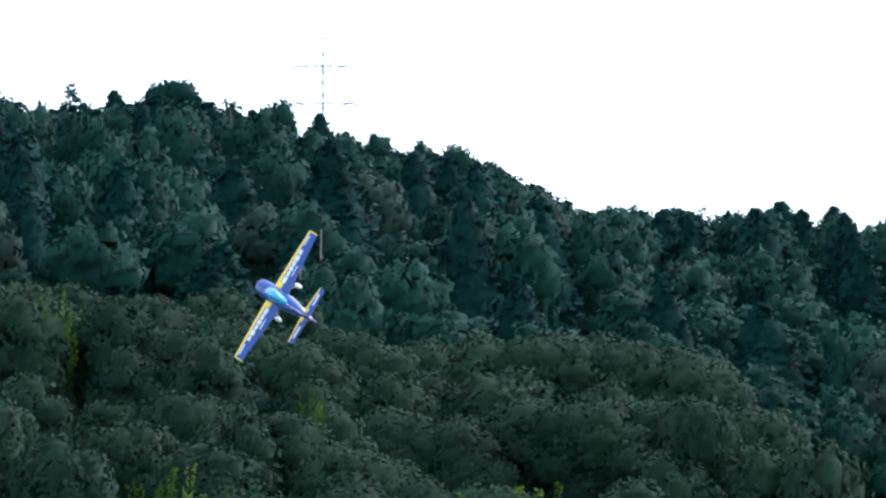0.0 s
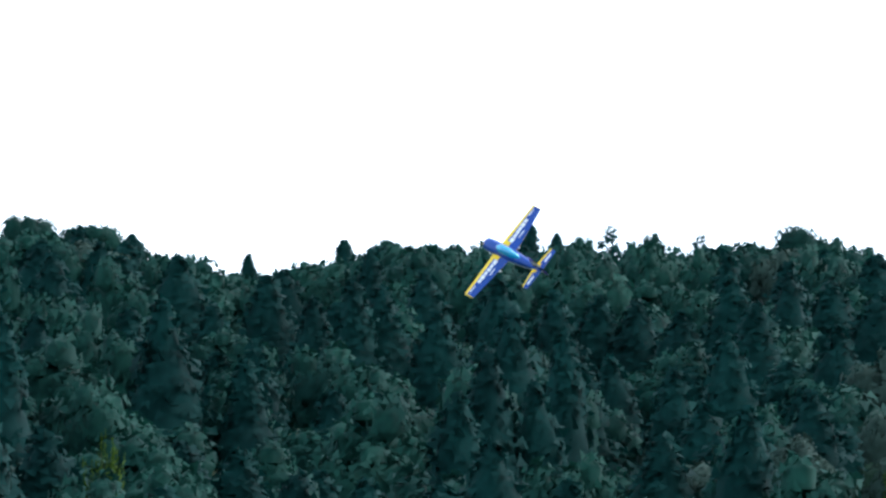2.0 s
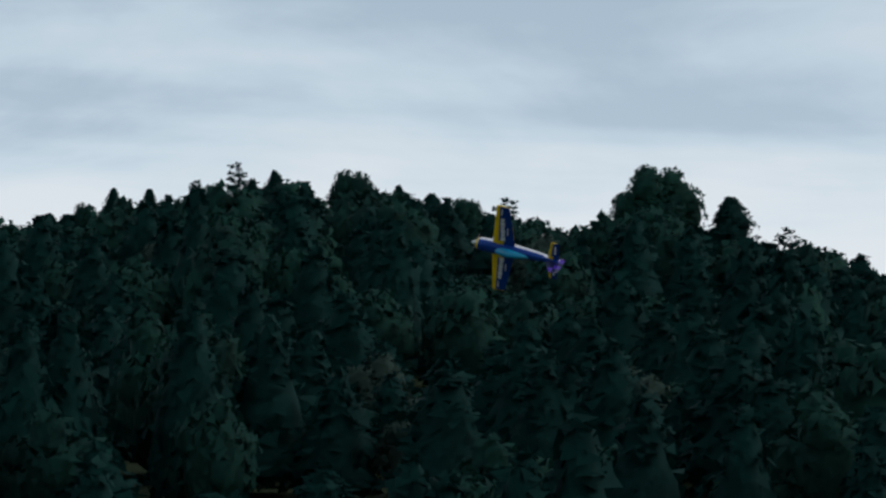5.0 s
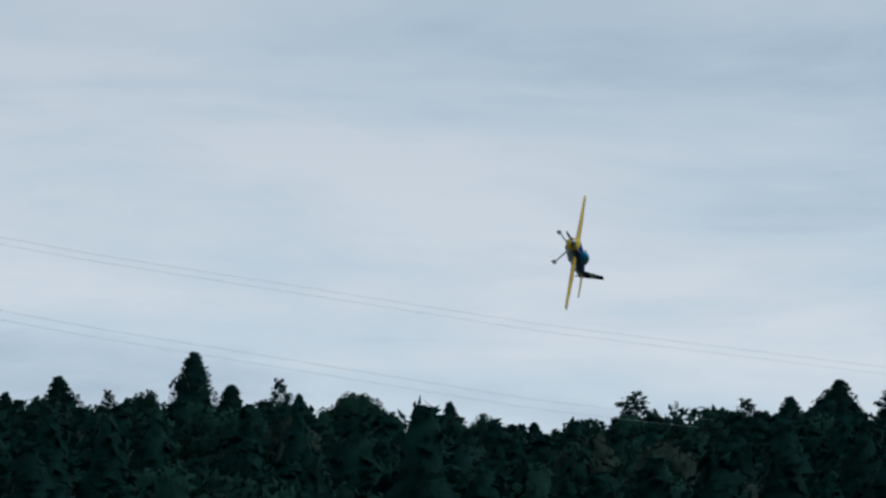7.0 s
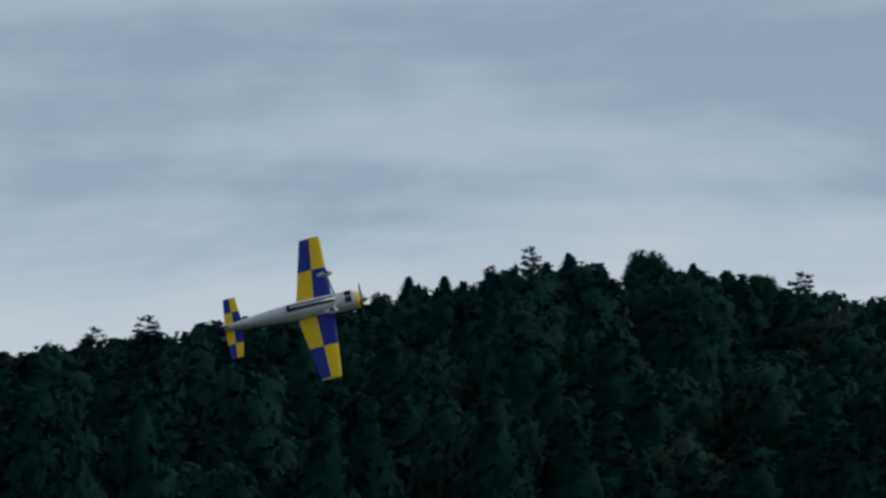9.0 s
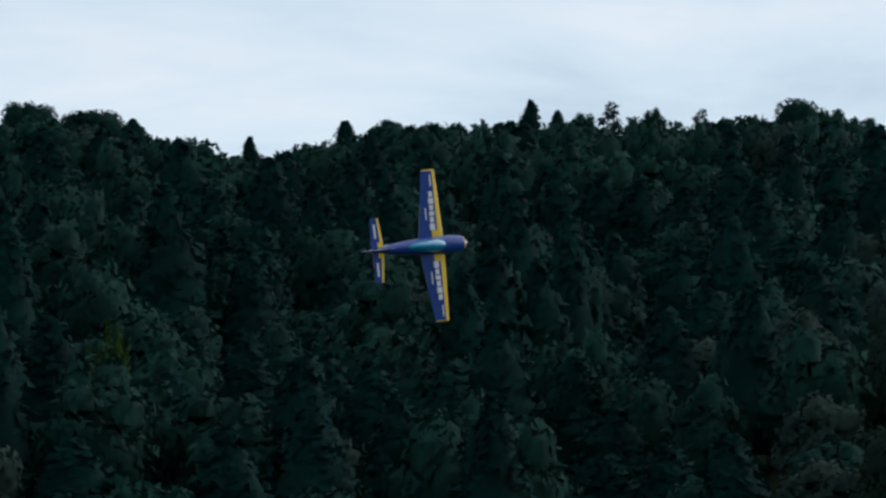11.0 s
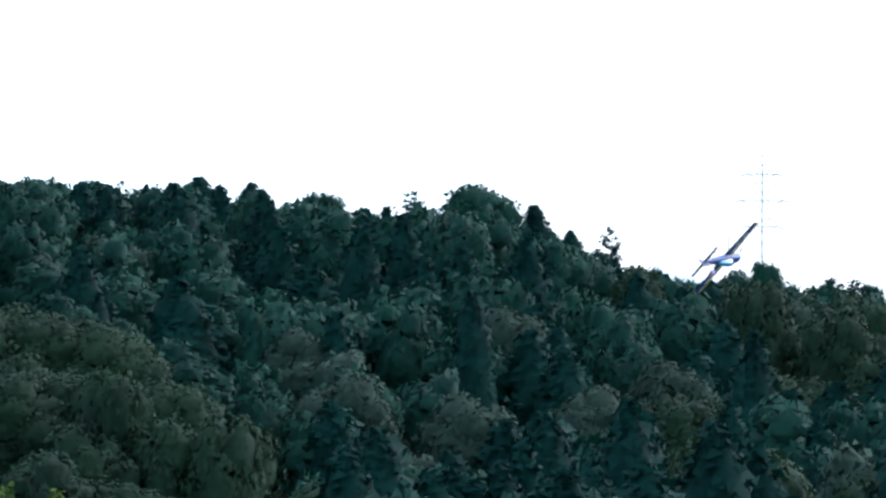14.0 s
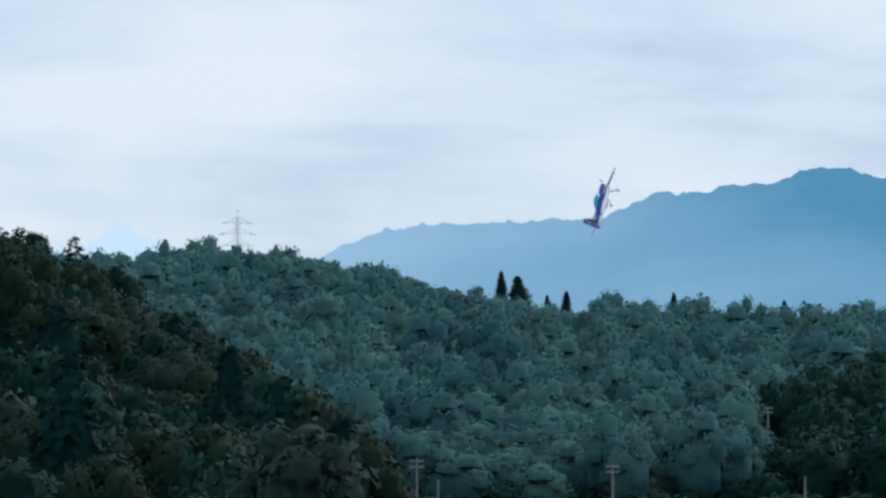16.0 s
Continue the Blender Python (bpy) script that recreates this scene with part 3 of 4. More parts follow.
skyline(((-971.4, 105.8, 5.6, 'c'), (-961.1, 109.1, 8.3, 'c'), (-951.4, 106.6, 5.0, 'p'), (-944.7, 106.7, 7.8, 'r'), (-935.6, 114.3, 13.3, 't'), (-927.1, 108.0, 7.2, 'c'), (-918.5, 109.4, 6.7, 'p'), (-913.7, 106.4, 4.4, 'c'), (-903.4, 106.5, 12.2, 'r'), (-897.2, 103.0, 2.8, 'c'), (-890.3, 103.5, 5.6, 'c'), (-883.8, 105.2, 5.6, 'c'), (-878.2, 102.8, 6.7, 'r'), (-871.5, 100.6, 4.4, 'c'), (-867.9, 101.3, 5.6, 'c'), (-862.6, 99.8, 4.4, 'c'), (-857.6, 99.2, 5.6, 'r'), (-847.0, 107.3, 12.2, 'p'), (-840.3, 105.6, 6.7, 'b'), (-825.8, 106.2, 8.9, 'p'), (-833.1, 103.4, 5.6, 'p'), (-817.2, 106.7, 6.7, 'c'), (-808.1, 110.0, 8.9, 'c')))
skyline(((-797.3, 108.0, 7.8, 'p'), (-785.0, 108.7, 7.8, 'r'), (-776.5, 112.2, 6.7, 'p'), (-766.6, 109.9, 6.7, 'c'), (-762.1, 111.4, 4.4, 'c'), (-753.8, 114.8, 8.9, 'p'), (-743.5, 116.9, 10.0, 'p'), (-733.2, 115.5, 6.7, 'c')))
skyline(((-720.9, 113.6, 5.6, 'r'), (-712.5, 116.8, 6.7, 'r'), (-704.6, 119.0, 6.7, 'c'), (-697.7, 121.1, 6.7, 'r'), (-692.5, 124.2, 4.4, 'c'), (-684.7, 124.3, 4.4, 'c'), (-675.4, 126.0, 7.8, 'p'), (-667.0, 129.6, 7.8, 'p'), (-659.7, 128.3, 5.6, 'c'), (-644.6, 128.6, 11.1, 'r'), (-635.7, 125.9, 4.4, 'c'), (-629.0, 124.4, 6.7, 'c'), (-621.8, 123.5, 7.8, 'r'), (-614.5, 123.6, 10.0, 'p')))
skyline(((-598.3, 117.2, 6.7, 'r'), (-585.3, 130.3, 16.7, 'r'), (-570.0, 124.3, 10.0, 'c'), (-558.7, 118.3, 10.0, 'p'), (-551.1, 110.4, 6.7, 'c')))
skyline(((-533.7, 111.9, 8.9, 'c'), (-527.0, 110.9, 6.7, 'c'), (-519.0, 116.0, 8.9, 'c'), (-514.3, 113.9, 6.7, 'r'), (-508.0, 115.9, 8.9, 'c'), (-501.7, 110.3, 5.6, 'r'), (-488.7, 114.9, 12.2, 'c'), (-481.1, 111.6, 4.4, 'p'), (-471.3, 110.0, 12.2, 'r'), (-456.8, 110.2, 8.9, 'c'), (-447.3, 106.5, 8.9, 'c'), (-437.8, 101.1, 6.7, 'c'), (-427.0, 102.8, 11.1, 'r'), (-416.8, 105.2, 3.1, 'b'), (-409.9, 98.6, 5.6, 'c'), (-400.4, 100.2, 8.9, 'r'), (-392.1, 98.1, 4.4, 'c'), (-380.7, 101.1, 11.1, 'c'), (-370.4, 95.5, 4.4, 'c'), (-365.6, 96.3, 4.4, 'c'), (-358.2, 99.9, 7.8, 'b')))
skyline(((-348.9, 101.5, 8.9, 'r'), (-339.1, 107.1, 5.6, 'r'), (-331.0, 103.8, 6.7, 'r'), (-319.8, 105.1, 11.1, 'r'), (-305.3, 103.8, 13.3, 'r'), (-298.4, 101.9, 6.7, 'c'), (-284.9, 96.9, 5.6, 'p'), (-279.7, 93.2, 5.6, 'c'), (-275.3, 98.2, 5.0, 'c'), (-270.8, 93.2, 7.8, 'r'), (-264.1, 96.5, 8.9, 'r'), (-256.9, 101.2, 6.7, 'c'), (-248.6, 101.1, 8.9, 'r')))
skyline(((-248.1, 100.8, 8.9, 'c'), (-240.8, 100.6, 6.7, 'r'), (-229.7, 99.5, 6.7, 'r'), (-220.9, 104.2, 4.4, 'c'), (-214.7, 102.2, 5.6, 'c'), (-209.7, 101.6, 4.4, 'r'), (-204.1, 103.3, 7.8, 'p')))
skyline(((-195.7, 102.2, 6.7, 'r'), (-187.3, 101.8, 6.7, 'p'), (-177.3, 100.3, 6.7, 'r'), (-167.6, 103.6, 13.3, 'r'), (-160.5, 101.4, 10.0, 'r'), (-153.8, 99.7, 6.7, 'r')))
skyline(((-144.3, 97.3, 7.8, 'p'), (-137.6, 94.1, 6.7, 'r'), (-130.0, 98.8, 5.0, 'p'), (-121.4, 97.7, 6.7, 'c'), (-114.7, 98.0, 6.7, 'c'), (-109.1, 99.9, 11.1, 'r'), (-98.6, 96.2, 7.8, 'b'), (-89.1, 95.9, 8.9, 'r'), (-81.3, 93.0, 6.7, 'c'), (-76.3, 89.4, 6.7, 'r'), (-70.2, 89.1, 8.9, 'r'), (-61.3, 87.6, 7.8, 'r'), (-54.0, 86.8, 10.0, 'r'), (-46.5, 83.6, 9.0, 'r')))
skyline(((-38.4, 78.6, 6.7, 'c'), (-32.8, 75.5, 5.6, 'r'), (-25.0, 74.6, 5.6, 'r'), (-18.3, 73.3, 6.7, 'c'), (-12.8, 73.9, 8.9, 'r'), (-5.5, 73.9, 5.6, 'p'), (-0.5, 73.4, 4.4, 'c'), (5.1, 73.9, 6.7, 'r'), (10.1, 75.1, 8.9, 'c'), (20.1, 74.0, 6.7, 'c'), (26.2, 70.1, 6.7, 'r'), (33.4, 72.1, 8.9, 'r'), (41.8, 68.4, 5.6, 'r'), (46.2, 69.5, 4.4, 'c'), (51.8, 72.3, 8.9, 'p'), (65.0, 74.0, 16.0, 'r'), (76.2, 70.0, 7.8, 'c'), (82.8, 65.0, 6.7, 'c')))
skyline(((82.9, 62.2, 6.7, 'c'), (90.4, 65.5, 7.8, 'p'), (96.3, 57.8, 6.7, 'r'), (104.0, 55.6, 8.9, 'r'), (115.1, 57.3, 10.0, 'r'), (121.8, 59.0, 5.6, 'r'), (134.0, 55.7, 11.1, 'p'), (141.7, 54.7, 6.7, 'r')))
skyline(((133.2, 55.3, 8.9, 'r'), (138.8, 55.3, 8.9, 'p'), (149.4, 53.6, 6.7, 'p'), (157.7, 48.1, 8.9, 'r')))


def scatter_named():
    """The trees of the lower slopes that stand out singly."""
    # broadleaf trees over the rounded spur at the foot
    for az, r, h, w in ((-140, 405, 12, 11), (-118, 408, 12.5, 12), (-101, 404, 12, 11), (-84, 400, 12, 11), (-75, 415, 11, 10), (-62, 418, 11.5, 10), (-50, 414, 12, 12), (-36, 415, 12.5, 13),
                        (-22, 416, 12, 12), (-8, 414, 12.5, 12), (3, 404, 12, 11), (10, 392, 11, 10), (17, 378, 11, 10), (24, 362, 9, 9)):
        plant("h", az / 1000, r, h * 0.84, w)
    for az, r, h, w in ((-66, 385, 11, 10), (-54, 380, 11, 11), (-42, 384, 11.5, 12), (-28, 382, 12, 12), (-14, 384, 12, 12), (-2, 376, 11, 11), (8, 366, 10, 10), (-20, 352, 10, 10), (-6, 350, 9.5, 10),
                        (6, 346, 9, 9), (-48, 354, 10, 10), (-62, 356, 10, 10), (-76, 364, 10.5, 10), (-90, 372, 11, 10), (-108, 376, 11, 10)):
        plant("h", az / 1000, r, h * 0.84, w)
    # grey-brown crowns in front of the dark slope
    for az, r, h, w in ((38, 470, 13, 13), (64, 462, 12.5, 12), (50, 452, 10, 10), (86, 478, 12, 12), (104, 505, 12, 12), (72, 520, 12, 11), (30, 500, 12, 10), (118, 560, 12, 12), (60, 600, 13, 10),
                        (-146, 414, 11, 9), (-168, 418, 11, 9), (-152, 452, 11, 8), (-190, 470, 11, 9), (150, 540, 12, 12), (168, 520, 11, 12)):
        plant("g", az / 1000, r, h, w)
    # bright ones, by the height of their tops above the horizon in milliradians
    for kind, az, el, r, w in (("y", -38, 19.0, 316, 18.0), ("o", -56, 11.0, 312, 8.2), ("y", -82, 39.0, 376, 3.6), ("y", -142, 59.5, 410, 7.5), ("y", -134, 58.5, 404, 8), ("y", -304, 62.0, 412, 4.0),
                               ("y", -110, 24.0, 340, 8), ("h", -27, 8.0, 314, 8.0), ("h", -74, 22.0, 330, 13.0), ("c", 119, 40.0, 490, 11.5)):
        plant(kind, az / 1000, r, 1.6 + r * math.tan(el / 1000) - land(az / 1000, r), w)


scatter_named()


def bare_stem(az, low, high, r):
    """A tall pale trunk standing free of the foliage."""
    bm = bmesh.new()
    z0 = 1.6 + r * math.tan(low / 1000)
    z1 = 1.6 + r * math.tan(high / 1000)
    foot, head = spot(az / 1000, r, min(z0, land(az / 1000, r))), spot(az / 1000 + 0.0004, r, z1)
    beam(bm, foot, head, 0.11, 0.06, 8)
    for k in range(5):
        p = foot.lerp(head, 0.5 + 0.09 * k)
        beam(bm, p, p + Vector((math.cos(k * 2.4) * 0.5, math.sin(k * 2.4) * 0.5, 0.4)), 0.03, 0.010, 5)
    tagged(part("bare_tree_trunk", bm, PALE_BARK, None), "tall bare grey trunk in front of dark cedars", "tree trunk", "bare trunks")


for stem in ((-85.4, 56, 68, 480), (-81.4, 56, 71, 483)):
    bare_stem(*stem)


def woods():
    """The closed forest between the single trees, as joined masses."""
    rnd = np.random.default_rng(77)
    low = {"c": [conifer_crown(100 + s, 540, 0.050, ragged=0.3, tiers=6) for s in range(6)],
           "d": [conifer_crown(150 + s, 270, 0.066, ragged=0.3, tiers=5) for s in range(5)],
           "r": [round_crown(200 + s, 400, 0.065, 7, skirt=False, rings=3) for s in range(4)],
           "e": [round_crown(250 + s, 300, 0.078, 6, skirt=False, rings=3) for s in range(3)],
           "h": [round_crown(300 + s, 1900, 0.037, 12, rings=3) for s in range(4)],
           "g": [round_crown(400 + s, 600, 0.058, 12, 0.7, skirt=False, rings=3) for s in range(2)],
           "f": [round_crown(500 + s, 330, 0.054, 6, skirt=False, rings=3, share=0.75) for s in range(5)],
           "n": [round_crown(600 + s, 480, 0.046, 8, skirt=False, rings=3, share=0.7) for s in range(4)]}
    heaps = {k: [] for k in low if k not in "den"}

    def put(kind, x, y, z, height, width):
        v, q, lie = low[kind][rnd.integers(len(low[kind]))]
        a = rnd.uniform(0, 6.28)
        s = width / {"c": 0.5, "d": 0.5}.get(kind, 1.0)
        m = np.array(((math.cos(a) * s, -math.sin(a) * s, 0), (math.sin(a) * s, math.cos(a) * s, 0), (0, 0, height)))
        tilt = np.array(((math.cos(a), -math.sin(a), 0), (math.sin(a), math.cos(a), 0), (0, 0, 1.0)))
        heaps[{"d": "c", "e": "r", "n": "f"}.get(kind, kind)].append((v @ m.T + (x, y, z - 0.4), q, lie @ tilt.T))

    low = {k: [full_height(c) for c in v] for k, v in low.items()}
    r = 322.0
    while r < 652:
        gap = 9.6 if r < 460 else (9.8 if r < 575 else 8.6)
        az = -1.02
        while az < 0.235:
            a, d = az + rnd.uniform(-0.4, 0.4) * gap / r, r + rnd.uniform(-0.45, 0.45) * gap
            az += gap / r
            z = land(a, d)
            mr = a * 1000
            crest = tops(RIDGE, a) * 1000
            if mr > 208 or (mr < 30 and d < 330):
                continue
            spur = d < 462 and -152 < mr < 36
            # extra dark cedars low in the valley stand in for its deep shade
            kind = "h" if spur or (mr > 95 and rnd.random() < 0.45) else ("c" if rnd.random() < (0.52 if mr < -330 else (0.60 if 36 < mr < 120 and d < 520 else (0.36 if mr < 80 else 0.20))) else "r")
            if kind == "r" and rnd.random() < 0.10:
                kind = "g"
            if kind == "h":
                die = rnd.random()
                kind = "r" if die < 0.012 else ("g" if die > 0.96 else "h")
            stand = 1.0 + 0.55 * noise.noise((d * math.sin(a) * 0.035, d * math.cos(a) * 0.035, 4.0))
            height = (rnd.uniform(7.0, 13.5) if kind != "c" else rnd.uniform(10.0, 16.0)) * stand
            most = 1.6 + d * math.tan((crest - (rnd.uniform(-0.4, 1.7) if mr > -300 else rnd.uniform(-0.6, 3.4)) + (0.9 if mr > -300 else 0.4)) / 1000) - z
            if d < 462 and -152 < mr < 36:
                height = min(height, 1.6 + d * math.tan(tops(HUMP, a) + 0.0005) - z - rnd.uniform(-0.3, 3.0)) if d > 400 else height * 0.9
            if d > 590 and mr < 222:
                height = max(5.0, most)
            elif d > 470 or mr > 120:
                height = min(height, most)
            if height < 2.0:
                continue
            top = math.atan2(z + height - 1.6, d) * 1000
            floor_of_view = -8 if mr > -110 else (8 if mr > -250 else (26 if mr > -340 else (30 if mr > -470 else 58)))
            if top < floor_of_view:
                continue
            if 425 < d < 560 and top < tops(HUMP, a) * 1000 - 3:
                continue
            put({"c": "d", "r": "e"}.get(kind, kind) if mr < -330 else kind, d * math.sin(a), d * math.cos(a), z, height, rnd.uniform(7.5, 11.0) if kind == "c" else min(rnd.uniform(8.0, 11.5) if kind == "h" else rnd.uniform(8.0, 12.5), height * 1.3))
        r += gap * (0.85 if r < 460 else 1.0)
    # undergrowth between the stems along the crest
    for az in np.arange(-1.01, 0.20, 0.0095):
        for d in (640.0,):
            a = az + rnd.uniform(-0.003, 0.003)
            put("e", d * math.sin(a), d * math.cos(a), land(a, d), min(6.5, max(2.0, 1.6 + d * math.tan(tops(RIDGE, a)) - land(a, d) - 2.0)), rnd.uniform(7, 9))
    r = 690.0
    while r < 1310:
        gap = 10.2 if r < 880 else 12.4
        az = 0.135
        while az < 0.33:
            a, d = az + rnd.uniform(-0.4, 0.4) * gap / r, r + rnd.uniform(-4, 4)
            az += gap / r
            if (a < 0.17 and d < 800) or (abs(a - 0.2858) < 0.004 and 750 < d < 790):
                continue
            h = rnd.uniform(8.0, 16.0) if d < 1170 else rnd.uniform(7.0, 8.6)
            # a nearer, darker knoll closes the valley's east side
            if a > 0.281 + max(0.0, d - 760) * 0.00016 and d < 900:
                put("r", d * math.sin(a), d * math.cos(a), land(a, d), 7.0 if abs(a - 0.2858) < 0.009 and d < 790 else rnd.uniform(9.0, 14.0), rnd.uniform(9.0, 13.0))
                continue
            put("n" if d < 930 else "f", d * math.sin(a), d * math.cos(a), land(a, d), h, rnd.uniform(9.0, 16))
        r += gap * 1.15
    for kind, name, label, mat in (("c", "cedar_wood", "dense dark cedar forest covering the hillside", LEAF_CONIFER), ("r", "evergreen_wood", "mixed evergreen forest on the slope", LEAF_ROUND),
                                   ("h", "broadleaf_wood", "dull green broadleaf wood at the hill's foot", LEAF_HUMP), ("g", "fading_wood", "grey-brown fading crowns in the forest", LEAF_GREY),
                                   ("f", "distant_wood", "wooded hill across the valley, painted bluish green for haze", LEAF_FAR_HAZED)):
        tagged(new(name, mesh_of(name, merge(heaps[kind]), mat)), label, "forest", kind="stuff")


woods()
# single conifers that stand up out of the far hill's canopy
for far_az, far_el, far_w in ((233.2, 48.0, 2.6), (237.1, 46.9, 5.2), (246.0, 43.9, 2.8), (242.6, 43.2, 2.0), (267.7, 43.6, 2.6), (271.5, 42.3, 2.0), (289.0, 42.0, 2.6)):
    plant("c", far_az / 1000, 1285, max(9.0, 1.6 + 1285 * math.tan(far_el / 1000) - land(far_az / 1000, 1285)), far_w * 1.285 * 1.3)


# ---- transmission towers, wires and poles ----
def lattice_tower(az, r, top, arms, scale, label, steel, heavy=1.0):
    """A lattice tower: four legs, cross bracing, three arms with insulator strings. Heights as elevations in milliradians."""
    root = new("transmission_tower")
    tagged(root, label, "pylon", "transmission towers")
    ground = land(az, r) - 0.5
    root.matrix_basis = Matrix.LocRotScale(spot(az, r, ground), Euler((0, 0, -az + 0.06)), None)
    high = 1.6 + r * math.tan(top / 1000) - ground
    levels = [1.6 + r * math.tan(e / 1000) - ground for e, _ in arms]
    s = scale
    k = scale * heavy

    def half(z):
        waist = levels[-1]
        if z > waist:
            return np.interp(z, (waist, levels[0], levels[0] + 2.7 * s), (1.95 * s, 1.55 * s, 1.3 * s))
        return 1.95 * s + (waist - z) * 0.085

    stops = [0.0]
    body_top = levels[0] + 2.7 * s
    while stops[-1] < body_top - 2.2 * s:
        stops.append(stops[-1] + max(1.4 * half(stops[-1]), 2.2 * s))
    stops[-1] = body_top
    corner = ((1, 0), (0, 1), (-1, 0), (0, -1))
    for cx, cy in corner:
        bm = bmesh.new()
        for a, b in zip(stops, stops[1:]):
            beam(bm, (cx * half(a), cy * half(a), a), (cx * half(b), cy * half(b), b), 0.06 * k)
        part("leg", bm, steel, root)
    bm = bmesh.new()
    for a, b in zip(stops, stops[1:]):
        for n in range(4):
            (ax, ay), (bx, by) = corner[n], corner[(n + 1) % 4]
            ha, hb = half(a), half(b)
            beam(bm, (ax * ha, ay * ha, a), (bx * hb, by * hb, b), 0.046 * k)
            beam(bm, (bx * ha, by * ha, a), (ax * hb, ay * hb, b), 0.046 * k)
            beam(bm, (ax * hb, ay * hb, b), (bx * hb, by * hb, b), 0.046 * k)
    part("bracing", bm, steel, root)
    bm = bmesh.new()
    beam(bm, (-1.0 * s, 0, high), (1.0 * s, 0, high), 0.12 * k)
    beam(bm, (0, 0, levels[-1] - 14 * s), (0, 0, high + 0.4 * s), 0.15 * k, 0.10 * k)
    part("peak", bm, steel, root)
    for (_, wide), z in zip(arms, levels):
        reach, w = wide * r / 1000, half(z)
        for side in (-1, 1):
            bm = bmesh.new()
            tip = Vector((side * reach, 0, z + 0.1 * s))
            for y in (-w, w):
                beam(bm, (0, y * 0.2, z), tip, 0.10 * k)
                beam(bm, (side * w * 0.9, y * 0.9, z + 2.7 * s), tip, 0.05 * k)
                for f in (0.28, 0.55):
                    lo = Vector((side * w, y, z)).lerp(tip, f)
                    beam(bm, lo, Vector((side * w * 0.9, y * 0.9, z + 2.7 * s)).lerp(tip, f * 0.85), 0.032 * k)
            arm = part("arm", bm, steel, root)
            for way in (1.0, -0.9):
                bm = bmesh.new()
                beam(bm, tip, tip + Vector((side * way * 1.9 * s, way * 0.8 * s, -0.62 * s)), 0.14 * k, 0.11 * k, 6)
                part("insulator", bm, CERAMIC, arm, "grey insulator string")
    return root


lattice_tower(-0.3364, 700, 138.8, ((131.0, 6.0), (120.9, 8.0), (110.8, 6.0)), 1.0, "grey lattice transmission tower behind the tree line", STEEL)
lattice_tower(-0.0805, 970, 108.5, ((103.0, 4.4), (95.7, 5.4), (88.5, 4.4)), 1.0, "dark grey lattice transmission tower behind the wooded crest", DULL_STEEL, 1.5)
lattice_tower(0.1205, 1370, 80.5, ((76.9, 3.0), (71.7, 4.2), (66.6, 3.0)), 1.0, "tall lattice transmission tower beyond the hill", HAZED_STEEL, 1.2)
lattice_tower(0.1815, 2700, 59.8, ((57.4, 2.5), (55.2, 3.2), (53.0, 2.5)), 1.0, "far lattice transmission tower beyond the wooded hill", HAZED_STEEL)


def wire(name, drop, els):
    curve = bpy.data.curves.new(name, "CURVE")
    curve.dimensions, curve.bevel_depth, curve.bevel_resolution = "3D", 0.012, 1
    line = curve.splines.new("NURBS")
    line.use_endpoint_u, line.order_u = True, 3
    ways = (-1.12, -1.03, -0.955, -0.867, -0.78, -0.70, -0.62)
    line.points.add(len(ways) - 1)
    for pt, a, e, d in zip(line.points, ways, els, (430, 470, 510, 570, 650, 740, 850)):
        pt.co = (d * math.sin(a), d * math.cos(a), 1.6 + d * math.tan((e - drop) / 1000), 1)
    curve.materials.append(STEEL)
    tagged(new(name, curve), "thin overhead power line sagging across the sky", "power line", "power lines")


for drop in (0.0, 1.35):
    wire("power_line", drop, (160.5, 145.0, 133.3, 120.8, 110.3, 101.5, 94.0))
for drop in (0.0, 1.8):
    wire("power_line", drop, (147.0, 131.0, 118.9, 105.8, 96.5, 88.0, 81.0))


def utility_pole(az, r, top, cross):
    root = new("utility_pole")
    tagged(root, "slender concrete utility pole at the field's edge", "utility pole", "utility poles")
    root.matrix_basis = Matrix.LocRotScale(spot(az, r, land(az, r) - 0.2), Euler((0, 0, 0.4)), None)
    high = 1.8 + r * math.tan(top / 1000) - land(az, r)
    bm = bmesh.new()
    beam(bm, (0, 0, 0), (0, 0, high), 0.19, 0.11, 10)
    part("pole", bm, CONCRETE, root)
    if cross:
        for z in (high - 0.35, high - 1.0):
            bm = bmesh.new()
            block(bm, -0.95, 0.95, -0.05, 0.05, z - 0.05, z + 0.05)
            arm = part("crossarm", bm, STEEL, root)
            for x in (-0.85, -0.45, 0.45, 0.85):
                bm = bmesh.new()
                beam(bm, (x, 0, z + 0.05), (x, 0, z + 0.28), 0.06, 0.045, 8)
                part("insulator", bm, CERAMIC, arm)


for pole in ((0.2168, 560, 11.2, True), (0.2210, 590, 6.9, False), (0.2553, 600, 10.1, True), (0.2930, 620, 7.5, False), (0.2858, 770, 21.4, True)):
    utility_pole(*pole)


def field_edge():
    """Uncut grass and low shrubs along the far edge of the field."""
    rnd = np.random.default_rng(9)
    heap = []
    tuft = round_crown(700, 90, 0.12, 5, skirt=False, rings=3)
    for i in range(120):
        a, d = rnd.uniform(0.205, 0.33), rnd.uniform(652, 705)
        s = rnd.uniform(2.0, 5.5)
        heap.append((tuft[0] * (s * 1.5, s * 1.5, s) + (d * math.sin(a), d * math.cos(a), land(a, d) - 0.2), tuft[1], tuft[2]))
    tagged(new("shrubs", mesh_of("shrubs", merge(heap), LEAF_ROUND)), "low green shrubs along the far field edge", "shrubs", kind="stuff")


field_edge()


